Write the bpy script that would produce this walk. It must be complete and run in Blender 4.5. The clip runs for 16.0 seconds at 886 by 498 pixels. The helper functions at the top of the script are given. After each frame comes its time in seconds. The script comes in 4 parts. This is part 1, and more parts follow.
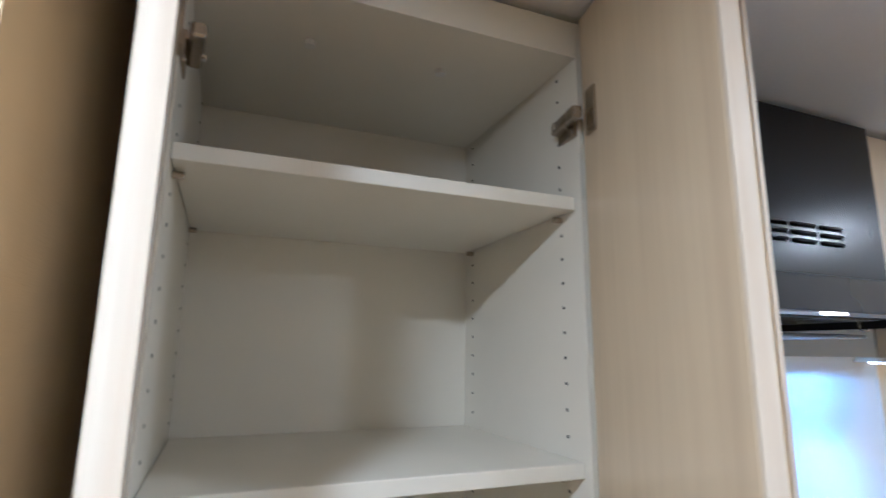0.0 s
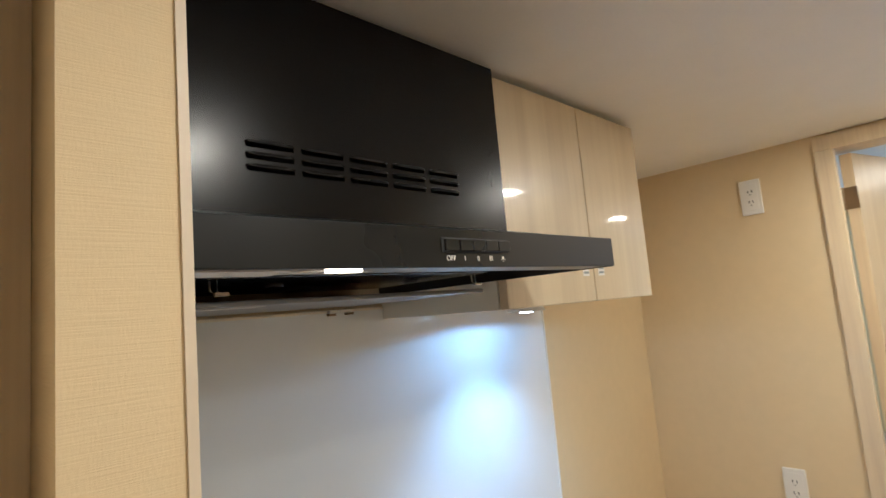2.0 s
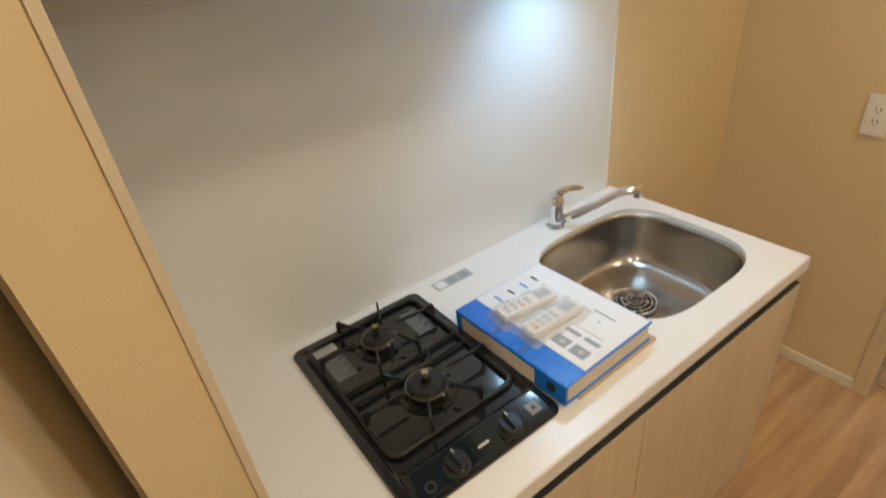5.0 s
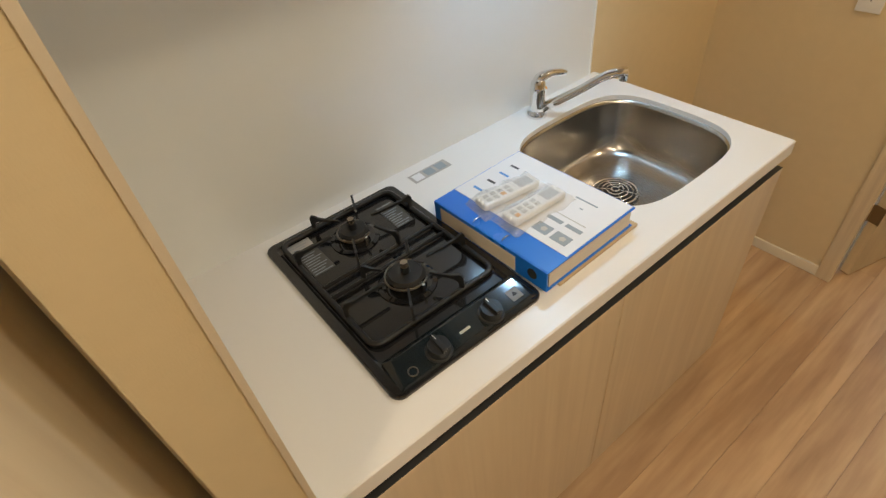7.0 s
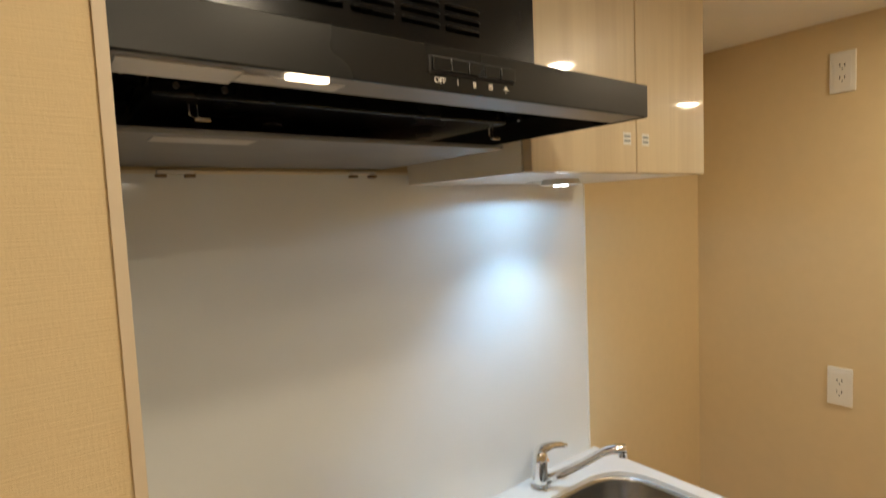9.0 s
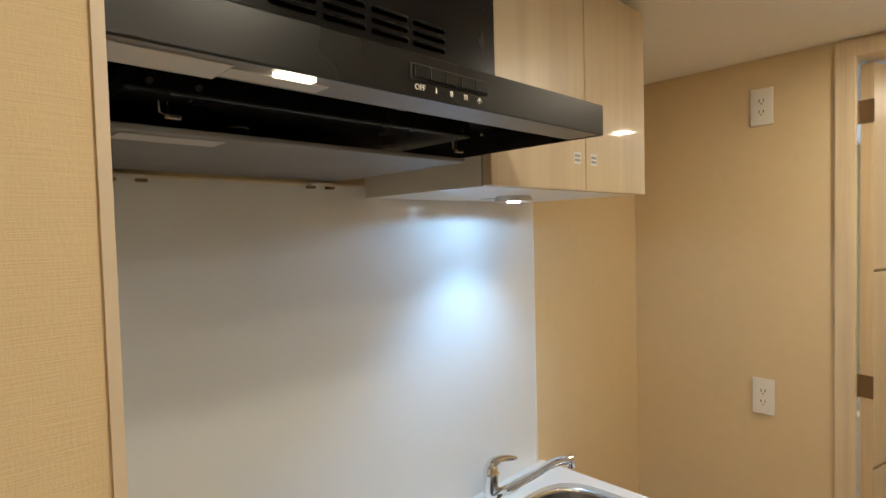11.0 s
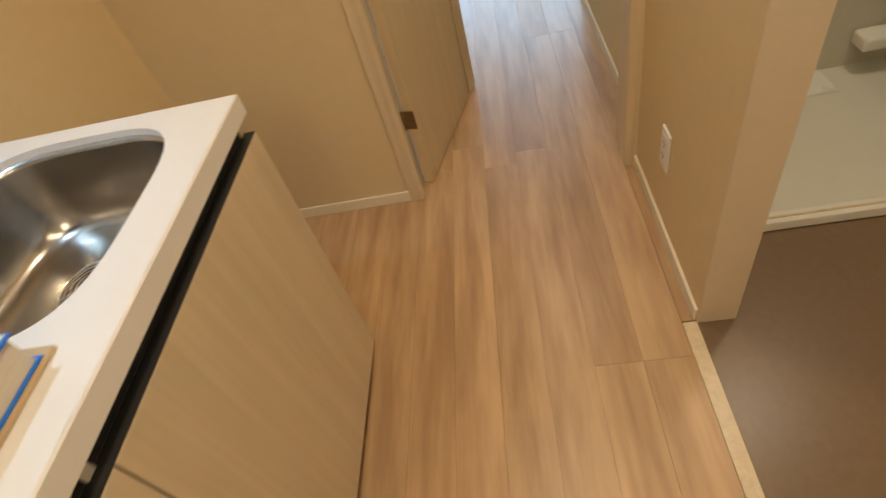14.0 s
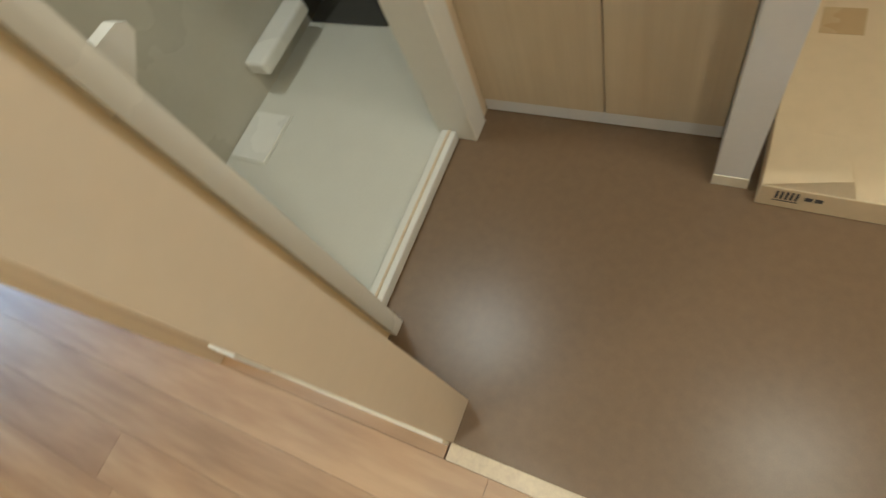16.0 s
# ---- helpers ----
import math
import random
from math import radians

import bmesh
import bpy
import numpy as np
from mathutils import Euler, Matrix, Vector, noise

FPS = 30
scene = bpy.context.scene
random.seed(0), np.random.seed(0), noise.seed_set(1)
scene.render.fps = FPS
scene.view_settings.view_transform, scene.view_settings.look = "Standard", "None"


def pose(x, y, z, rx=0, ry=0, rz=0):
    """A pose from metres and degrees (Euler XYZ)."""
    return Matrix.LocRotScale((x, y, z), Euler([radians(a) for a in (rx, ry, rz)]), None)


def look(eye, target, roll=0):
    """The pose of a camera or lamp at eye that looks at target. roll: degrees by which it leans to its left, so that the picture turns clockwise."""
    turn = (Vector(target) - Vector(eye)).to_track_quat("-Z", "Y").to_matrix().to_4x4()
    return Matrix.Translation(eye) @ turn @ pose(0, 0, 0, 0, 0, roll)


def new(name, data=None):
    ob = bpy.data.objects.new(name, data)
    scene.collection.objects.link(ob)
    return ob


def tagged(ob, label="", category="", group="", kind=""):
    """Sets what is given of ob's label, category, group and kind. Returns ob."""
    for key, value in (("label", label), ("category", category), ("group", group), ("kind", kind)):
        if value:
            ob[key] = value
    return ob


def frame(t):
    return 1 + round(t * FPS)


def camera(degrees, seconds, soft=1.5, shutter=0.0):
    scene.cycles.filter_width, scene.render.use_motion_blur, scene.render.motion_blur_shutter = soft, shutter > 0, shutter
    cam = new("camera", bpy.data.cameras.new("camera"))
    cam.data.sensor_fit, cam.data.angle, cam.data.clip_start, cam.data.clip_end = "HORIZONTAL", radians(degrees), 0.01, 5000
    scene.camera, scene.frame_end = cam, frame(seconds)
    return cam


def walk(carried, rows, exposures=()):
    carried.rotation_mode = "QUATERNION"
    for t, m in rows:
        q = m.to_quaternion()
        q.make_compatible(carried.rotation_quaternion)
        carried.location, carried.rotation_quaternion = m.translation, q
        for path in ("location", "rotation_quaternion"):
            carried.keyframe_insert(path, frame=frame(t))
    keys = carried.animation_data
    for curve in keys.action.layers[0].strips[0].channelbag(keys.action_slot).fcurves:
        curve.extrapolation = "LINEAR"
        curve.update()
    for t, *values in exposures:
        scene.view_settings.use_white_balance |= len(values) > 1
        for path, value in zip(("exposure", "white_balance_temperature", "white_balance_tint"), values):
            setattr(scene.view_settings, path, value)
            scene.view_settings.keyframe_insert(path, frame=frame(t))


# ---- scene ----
cam = camera(80.0, 16.0, soft=1.45, shutter=0.3)
PATH = [
    (0, (-0.371, -0.975, 1.648), (0.368, 0.844, 2.025), 0.6),
    (0.5, (-0.308, -0.995, 1.644), (0.731, 0.688, 1.944), -1.6),
    (1, (-0.213, -0.988, 1.639), (1.12, 0.486, 1.859), -3.6),
    (1.5, (-0.062, -0.969, 1.635), (1.423, 0.358, 1.823), -5.1),
    (2, (0.027, -0.968, 1.654), (1.419, 0.45, 1.879), -4.9),
    (2.5, (0.088, -0.979, 1.664), (1.293, 0.594, 1.931), -3.6),
    (3, (0.131, -0.991, 1.668), (1.196, 0.68, 1.942), -2.5),
    (3.5, (0.142, -0.99, 1.663), (1.154, 0.718, 1.899), -1.9),
    (4, (0.138, -0.981, 1.628), (1.174, 0.728, 1.563), -3.8),
    (4.5, (0.158, -0.985, 1.65), (1.126, 0.638, 0.997), -6.2),
    (5, (0.146, -0.951, 1.604), (1.064, 0.482, 0.555), -6.9),
    (5.2, (0.147, -0.943, 1.594), (1.036, 0.42, 0.431), -7.2),
    (7.3, (0.149, -0.934, 1.553), (0.983, 0.293, 0.211), -7.1),
    (7.5, (0.147, -0.941, 1.57), (1.03, 0.35, 0.324), -6.9),
    (8, (0.139, -0.957, 1.6), (1.16, 0.494, 0.678), -5.8),
    (8.5, (0.123, -0.966, 1.583), (1.276, 0.597, 1.086), -4.3),
    (9, (0.111, -0.976, 1.586), (1.321, 0.61, 1.439), -2.5),
    (9.2, (0.109, -0.979, 1.595), (1.321, 0.611, 1.552), -1.8),
    (11.5, (0.072, -0.96, 1.541), (1.544, 0.383, 1.367), -3.8),
    (12, (0.099, -0.993, 1.465), (1.68, 0.118, 0.949), -9.4),
    (12.5, (0.153, -0.994, 1.393), (1.734, -0.169, 0.488), -11.7),
    (13, (0.233, -1.018, 1.328), (1.74, -0.36, 0.189), -13.4),
    (13.5, (0.405, -1.0, 1.295), (1.834, -0.513, -0.017), -16.1),
    (14, (0.594, -1.033, 1.246), (1.951, -0.71, -0.187), -18.0),
    (14.5, (0.774, -1.065, 1.205), (2.085, -0.991, -0.303), -20.9),
    (15, (0.941, -1.109, 1.212), (2.09, -1.36, -0.406), -24.0),
    (15.5, (1.007, -1.277, 1.149), (2.019, -1.729, -0.515), -28.9),
    (16, (1.05, -1.427, 1.129), (1.851, -2.058, -0.591), -33.5),
]
walk(cam, [(t, look(eye, target, roll)) for t, eye, target, roll in PATH],
     [(0, 0.55, 4250, 12), (0.5, 0.52, 4200, 12), (1, 0.35, 4650, 10), (1.5, 0.2, 4900, 10), (2, 0.27, 5250, 10), (2.5, 0.27, 5400, 10), (3.5, 0.35, 5600, 10), (4.5, -0.05, 5700, 10), (5, -0.1, 6600, 10),
      (7.5, -0.15, 6500, 10), (8, -0.05, 6400, 10), (9, -0.05, 6600, 10), (11.5, -0.05, 6000, 10), (12, -0.2, 6000, 10), (12.5, -0.15, 6550, 10), (13, -0.1, 6900, 10), (13.5, -0.05, 7300, 10), (14, 0, 7000, 12),
      (14.5, 0.1, 6300, 12), (15, 0.3, 5600, 8), (15.5, 0.2, 5100, 4), (16, 0.35, 5250, 2)])

# ---- world and lights ----
CEIL = 2.10

world = bpy.data.worlds.new("sky")
scene.world = world
world.use_nodes = True
_sky = world.node_tree.nodes.new("ShaderNodeTexSky")
_sky.sky_type, _sky.sun_disc = "NISHITA", False
_sky.sun_elevation, _sky.sun_rotation = radians(47), radians(247)
world.node_tree.links.new(_sky.outputs[0], world.node_tree.nodes["Background"].inputs[0])
world.node_tree.nodes["Background"].inputs[1].default_value = 0.15

sun = new("sun", bpy.data.lights.new("sun", "SUN"))
sun.data.energy, sun.data.angle, sun.data.color = 3.0, radians(0.5), (1.0, 0.96, 0.9)
sun.matrix_world = look((0, 0, 30), (24, 10, 2))

WARM = (1.0, 0.84, 0.60)
COOL = (0.42, 0.70, 1.0)


def lamp(name, kind, place, energy, colour, size=0.05, target=None, cone=None, blend=0.5):
    data = bpy.data.lights.new(name, kind)
    data.energy, data.color = energy, colour
    ob = new(name, data)
    if kind == "AREA":
        data.shape, data.size = "DISK", size
    else:
        data.shadow_soft_size = size
    if cone:
        data.spot_size, data.spot_blend = radians(cone), blend
    ob.matrix_world = look(place, target or (place[0], place[1] + 0.0001, place[2] - 1))
    return ob


# Fourth spot (0.35, -1.95) is an unseen fill lamp added to light the hall.
DOWNLIGHTS_AND_FILL = [(1.66, -1.05), (0.47, -1.10), (2.90, -1.22), (0.35, -1.95), (-0.70, -1.12)]
for spot, power in zip(DOWNLIGHTS_AND_FILL, (6.2, 6.0, 4, 5.5, 9.5)):
    lamp("downlight_or_fill_lamp", "AREA", (spot[0], spot[1], CEIL - 0.012), power, WARM, 0.10)
lamp("cabinet_lamp", "SPOT", (1.060, -0.183, 1.618), 11.0, COOL, 0.012, (1.060, -0.186, 0.85), 110, 0.9)
lamp("cabinet_lamp_rim", "SPOT", (1.060, -0.183, 1.616), 2.0, COOL, 0.008, (1.060, -0.186, 0.85), 176, 0.15)
lamp("hood_lamp", "AREA", (0.291, -0.568, 1.690), 0.35, (1.0, 0.9, 0.75), 0.04)
lamp("bath_lamp", "AREA", (2.02, -2.1, 2.04), 6.5, (1.0, 0.89, 0.70), 0.2)
_day = lamp("window_daylight", "AREA", (7.14, -1.35, 1.1), 85, (0.42, 0.68, 1.0), 1.0, (2.0, -1.2, 0.9))
_day.data.shape, _day.data.size, _day.data.size_y = "RECTANGLE", 1.8, 1.9


# ---- materials ----
def material(name, colour, rough=0.5, metal=0.0, bump=0.0, scale=40.0, vary=0.06, stretch=(1, 1, 1), coat=0.0, fine=400.0, fine_bump=0.0, grain=None, grain_scale=(30, 30, 1.2), per_object=0.0, rough_vary=0.06):
    m = bpy.data.materials.new(name)
    m.use_nodes = True
    nt = m.node_tree
    n, l = nt.nodes, nt.links
    b = n["Principled BSDF"]
    b.inputs["Roughness"].default_value, b.inputs["Metallic"].default_value = rough, metal
    b.inputs["Coat Weight"].default_value, b.inputs["Coat Roughness"].default_value = coat, 0.05
    tc = n.new("ShaderNodeTexCoord")
    mp = n.new("ShaderNodeMapping")
    mp.inputs["Scale"].default_value = stretch
    src = tc.outputs["Object"]
    if per_object:
        info = n.new("ShaderNodeObjectInfo")
        shift = n.new("ShaderNodeVectorMath")
        shift.operation = "ADD"
        mul = n.new("ShaderNodeMath")
        mul.operation, mul.inputs[1].default_value = "MULTIPLY", 37.0
        l.new(info.outputs["Random"], mul.inputs[0])
        l.new(tc.outputs["Object"], shift.inputs[0])
        l.new(mul.outputs[0], shift.inputs[1])
        src = shift.outputs[0]
    l.new(src, mp.inputs["Vector"])
    big = n.new("ShaderNodeTexNoise")
    big.inputs["Scale"].default_value, big.inputs["Detail"].default_value = scale / 12, 4
    l.new(mp.outputs[0], big.inputs["Vector"])
    small = n.new("ShaderNodeTexNoise")
    small.inputs["Scale"].default_value, small.inputs["Detail"].default_value = scale, 5
    l.new(mp.outputs[0], small.inputs["Vector"])
    both = n.new("ShaderNodeMath")
    both.operation = "ADD"
    l.new(big.outputs[0], both.inputs[0])
    l.new(small.outputs[0], both.inputs[1])
    value = n.new("ShaderNodeMapRange")
    value.inputs["From Min"].default_value, value.inputs["From Max"].default_value = 0.6, 1.4
    value.inputs["To Min"].default_value, value.inputs["To Max"].default_value = 1 - vary, 1 + vary
    l.new(both.outputs[0], value.inputs["Value"])
    factor = value.outputs[0]
    base = n.new("ShaderNodeRGB")
    base.outputs[0].default_value = (*colour, 1)
    colour_out = base.outputs[0]
    height = small.outputs[0]
    if grain:
        gm = n.new("ShaderNodeMapping")
        gm.inputs["Scale"].default_value = grain_scale
        l.new(src, gm.inputs["Vector"])
        g1 = n.new("ShaderNodeTexNoise")
        g1.inputs["Scale"].default_value, g1.inputs["Detail"].default_value, g1.inputs["Distortion"].default_value = 1.0, 6, 0.6
        l.new(gm.outputs[0], g1.inputs["Vector"])
        g2 = n.new("ShaderNodeTexNoise")
        g2.inputs["Scale"].default_value, g2.inputs["Detail"].default_value = 5.0, 8
        l.new(gm.outputs[0], g2.inputs["Vector"])
        mx = n.new("ShaderNodeMath")
        mx.operation, mx.inputs[1].default_value = "MULTIPLY_ADD", 0.45
        l.new(g2.outputs[0], mx.inputs[0])
        l.new(g1.outputs[0], mx.inputs[2])
        ramp = n.new("ShaderNodeValToRGB")
        ramp.color_ramp.elements[0].position, ramp.color_ramp.elements[1].position = 0.50, 0.88
        ramp.color_ramp.elements[0].color, ramp.color_ramp.elements[1].color = (*grain, 1), (*colour, 1)
        l.new(mx.outputs[0], ramp.inputs[0])
        colour_out = ramp.outputs[0]
        height = g2.outputs[0]
    if per_object:
        pr = n.new("ShaderNodeMapRange")
        pr.inputs["To Min"].default_value, pr.inputs["To Max"].default_value = 1 - per_object, 1 + per_object
        l.new(info.outputs["Random"], pr.inputs["Value"])
        mm = n.new("ShaderNodeMath")
        mm.operation = "MULTIPLY"
        l.new(pr.outputs[0], mm.inputs[0])
        l.new(factor, mm.inputs[1])
        factor = mm.outputs[0]
    tint = n.new("ShaderNodeVectorMath")
    tint.operation = "SCALE"
    l.new(colour_out, tint.inputs[0])
    l.new(factor, tint.inputs["Scale"])
    l.new(tint.outputs[0], b.inputs["Base Color"])
    rr = n.new("ShaderNodeMapRange")
    rr.inputs["From Min"].default_value, rr.inputs["From Max"].default_value = 0.3, 0.7
    rr.inputs["To Min"].default_value, rr.inputs["To Max"].default_value = max(0.02, rough - rough_vary), rough + rough_vary
    l.new(big.outputs[0], rr.inputs["Value"])
    l.new(rr.outputs[0], b.inputs["Roughness"])
    if bump:
        bp = n.new("ShaderNodeBump")
        bp.inputs["Strength"].default_value, bp.inputs["Distance"].default_value = bump, 0.002
        l.new(height, bp.inputs["Height"])
        l.new(bp.outputs[0], b.inputs["Normal"])
        if fine_bump:
            fn = n.new("ShaderNodeTexNoise")
            fn.inputs["Scale"].default_value = fine
            l.new(tc.outputs["Object"], fn.inputs["Vector"])
            b2 = n.new("ShaderNodeBump")
            b2.inputs["Strength"].default_value, b2.inputs["Distance"].default_value = fine_bump, 0.001
            l.new(fn.outputs[0], b2.inputs["Height"])
            l.new(bp.outputs[0], b2.inputs["Normal"])
            l.new(b2.outputs[0], b.inputs["Normal"])
    return m


def woven_paper(name, colour):
    """Wall covering embossed like coarse linen."""
    m = material(name, colour, 0.75, vary=0.03, scale=30)
    n, l = m.node_tree.nodes, m.node_tree.links
    b = n["Principled BSDF"]
    tc = n.new("ShaderNodeTexCoord")
    total = None
    for stretch, weight in (((560, 560, 140), 0.45), ((28, 28, 820), 1.0)):
        mp = n.new("ShaderNodeMapping")
        mp.inputs["Scale"].default_value = stretch
        nz = n.new("ShaderNodeTexNoise")
        nz.inputs["Scale"].default_value, nz.inputs["Detail"].default_value = 1.0, 3
        l.new(tc.outputs["Object"], mp.inputs[0])
        l.new(mp.outputs[0], nz.inputs["Vector"])
        part_of = n.new("ShaderNodeMath")
        part_of.operation, part_of.inputs[1].default_value = "MULTIPLY", weight
        l.new(nz.outputs[0], part_of.inputs[0])
        if total is None:
            total = part_of.outputs[0]
        else:
            add = n.new("ShaderNodeMath")
            add.operation = "ADD"
            l.new(total, add.inputs[0])
            l.new(part_of.outputs[0], add.inputs[1])
            total = add.outputs[0]
    bp = n.new("ShaderNodeBump")
    bp.inputs["Strength"].default_value, bp.inputs["Distance"].default_value = 0.42, 0.0010
    l.new(total, bp.inputs["Height"])
    l.new(bp.outputs[0], b.inputs["Normal"])
    return m


def glow(name, colour, strength):
    m = bpy.data.materials.new(name)
    m.use_nodes = True
    b = m.node_tree.nodes["Principled BSDF"]
    b.inputs["Base Color"].default_value = (*colour, 1)
    b.inputs["Emission Color"].default_value, b.inputs["Emission Strength"].default_value = (*colour, 1), strength
    return m


def glass(name, colour=(0.9, 0.97, 1.0), rough=0.0, ior=1.45):
    m = bpy.data.materials.new(name)
    m.use_nodes = True
    b = m.node_tree.nodes["Principled BSDF"]
    b.inputs["Base Color"].default_value = (*colour, 1)
    b.inputs["Transmission Weight"].default_value, b.inputs["Roughness"].default_value, b.inputs["IOR"].default_value = 1.0, rough, ior
    return m


PAPER = woven_paper("linen wall covering", (0.70, 0.560, 0.340))
PLASTER = material("ceiling covering", (0.87, 0.855, 0.82), 0.85, bump=0.25, scale=160, vary=0.02)
GREYWALL = material("painted post", (0.70, 0.69, 0.68), 0.55, bump=0.05, scale=60, vary=0.03)
LAMINATE = material("pale ash laminate", (0.68, 0.57, 0.395), 0.32, vary=0.03, scale=8, grain=(0.595, 0.485, 0.33), grain_scale=(20, 20, 0.7), coat=0.55, rough_vary=0.03)
LAMEDGE = material("pale laminate edge", (0.76, 0.68, 0.56), 0.2, vary=0.03, scale=8, grain=(0.68, 0.58, 0.45), grain_scale=(40, 40, 1.2), coat=0.15)
CARCASS = material("cream melamine board", (0.80, 0.765, 0.67), 0.38, vary=0.025, scale=14, bump=0.03)
DOORWOOD = material("matt pale oak door foil", (0.64, 0.53, 0.36), 0.42, vary=0.05, scale=10, grain=(0.58, 0.47, 0.31), grain_scale=(26, 26, 0.9))
TRIM = material("pale wood trim foil", (0.71, 0.59, 0.40), 0.38, vary=0.05, scale=10, grain=(0.60, 0.48, 0.33), grain_scale=(40, 40, 1.0))
EDGETRIM = material("beige corner trim", (0.66, 0.56, 0.42), 0.45, vary=0.03)
SKIRT = material("cream skirting", (0.80, 0.73, 0.58), 0.4, vary=0.03, scale=20)
FLOOR = material("light oak floor board", (0.58, 0.385, 0.215), 0.36, vary=0.06, scale=8, grain=(0.37, 0.22, 0.115), grain_scale=(1.0, 9, 9), per_object=0.05, bump=0.04)
SUBFLOOR = material("brown floor joint", (0.28, 0.18, 0.10), 0.8)
VINYL = material("speckled brown vinyl", (0.192, 0.128, 0.075), 0.31, vary=0.10, scale=520, bump=0.06, rough_vary=0.02)
HOODBLACK = material("satin black sheet steel", (0.004, 0.004, 0.004), 0.25, vary=0.05, scale=60, rough_vary=0.03)
LIPGREY = material("dark grey painted steel", (0.011, 0.011, 0.0105), 0.30, vary=0.05, scale=60)
INNERBLACK = material("black inner steel", (0.006, 0.006, 0.006), 0.25)
for _m, _level in ((HOODBLACK, 0.28), (INNERBLACK, 0.22), (LIPGREY, 0.32)):
    _m.node_tree.nodes["Principled BSDF"].inputs["Specular IOR Level"].default_value = _level
LOUVRE = material("black louvre edge", (0.014, 0.014, 0.014), 0.24, vary=0.05)
PLATEGREY = material("grey coated steel", (0.19, 0.183, 0.17), 0.42)
PANEL = material("white glossy wall board", (0.77, 0.79, 0.79), 0.16, vary=0.015, scale=12, coat=0.3, rough_vary=0.03)
SOLID = material("white speckled solid surface", (0.80, 0.78, 0.75), 0.32, vary=0.004, scale=900, rough_vary=0.01)
STEEL = material("brushed stainless steel", (0.46, 0.44, 0.41), 0.26, metal=1.0, scale=24, vary=0.06, rough_vary=0.05)
CHROME = material("polished chrome", (0.80, 0.80, 0.80), 0.06, metal=1.0, vary=0.01, rough_vary=0.02)
NICKEL = material("worn nickel", (0.46, 0.40, 0.32), 0.28, metal=1.0, vary=0.1)
HINGEBROWN = material("bronze brown of hinges and groove shade", (0.25, 0.18, 0.11), 0.35, metal=0.6)
ENAMEL = material("black glass enamel", (0.012, 0.012, 0.013), 0.09, vary=0.05, coat=0.5, rough_vary=0.03)
IRON = material("matt black enamel wire", (0.014, 0.014, 0.014), 0.38, bump=0.1, scale=200)
BURNERMETAL = material("aluminium burner ring", (0.22, 0.19, 0.15), 0.35, metal=0.9)
WHITEPL = material("white plastic", (0.80, 0.78, 0.73), 0.3, vary=0.02)
SLOT = material("black slot", (0.02, 0.02, 0.02), 0.6)
BLUE = material("blue plastic binder", (0.01, 0.16, 0.66), 0.3, vary=0.04)
WHITEPAPER = material("white printed paper", (0.78, 0.78, 0.79), 0.5, vary=0.02, coat=0.2)
PAGES = material("stacked paper edges", (0.66, 0.58, 0.47), 0.7, vary=0.1, scale=60, stretch=(1, 1, 30), bump=0.2)
KRAFT = material("kraft board", (0.52, 0.38, 0.22), 0.75, vary=0.06, scale=40)
CARTON = material("pale cardboard", (0.66, 0.53, 0.34), 0.75, vary=0.05, scale=30, bump=0.08)
TAPE = material("brown packing tape", (0.50, 0.36, 0.19), 0.3, vary=0.05)
INK = material("dark ink", (0.05, 0.05, 0.06), 0.6)
INKGREY = material("grey print", (0.30, 0.34, 0.37), 0.6)
INKBLUE = material("blue print", (0.10, 0.30, 0.65), 0.6)
# The blue in this colour stands for the window reflected in the hob's control strip.
PANELGLASS = material("dark glass enamel tinted for a blue reflection", (0.010, 0.016, 0.020), 0.10, vary=0.05, coat=0.6, rough_vary=0.03)
NOTICEGREY = material("dark grey notice film", (0.075, 0.072, 0.066), 0.45, vary=0.15, scale=200)
KEYGREY = material("pale grey rubber keys", (0.50, 0.48, 0.43), 0.5)
ORANGE = material("orange print", (0.75, 0.36, 0.08), 0.6)
LABELPALE = material("pale grey satin label", (0.50, 0.48, 0.44), 0.45, vary=0.06, scale=200)
LABELSILVER = material("silver label", (0.46, 0.44, 0.41), 0.4, metal=0.3, vary=0.15, scale=300)
BATHFLOOR = material("grey white bath floor", (0.66, 0.65, 0.58), 0.45, bump=0.15, scale=140, vary=0.03)
BATHWALL = material("ivory bath wall board", (0.52, 0.50, 0.42), 0.3, vary=0.03)
BATHWHITE = material("white bath plastic", (0.78, 0.77, 0.72), 0.25, vary=0.02)
BLACKFRAME = material("black aluminium frame", (0.012, 0.014, 0.018), 0.35, vary=0.05)
GLASS = glass("window glass", ior=1.02)
TEAL = glass("tinted window glass", (0.62, 0.80, 0.84), 0.03, 1.02)
WRAP = material("bubble wrap", (0.80, 0.81, 0.82), 0.07, vary=0.02, bump=1.0, scale=110, coat=1.0, rough_vary=0.02)
WRAP.node_tree.nodes["Principled BSDF"].inputs["Alpha"].default_value = 0.30
PARAPET = material("white balcony wall", (0.74, 0.76, 0.78), 0.7, vary=0.04)
FACADE = material("white rendered facade", (0.78, 0.80, 0.82), 0.7, vary=0.05, scale=3)
DARKPANE = material("dark window pane", (0.03, 0.05, 0.08), 0.08)
PALEPANE = material("pale blue window pane", (0.30, 0.45, 0.55), 0.1)
CONCRETE = material("grey concrete", (0.40, 0.40, 0.39), 0.8, vary=0.1, scale=6)
LEDWARM = glow("warm lamp diffuser", (1.0, 0.82, 0.58), 14)
LEDCOOL = glow("cool lamp diffuser", (0.85, 0.93, 1.0), 14)
LEDHOOD = glow("hood lamp diffuser", (1.0, 0.80, 0.56), 5)


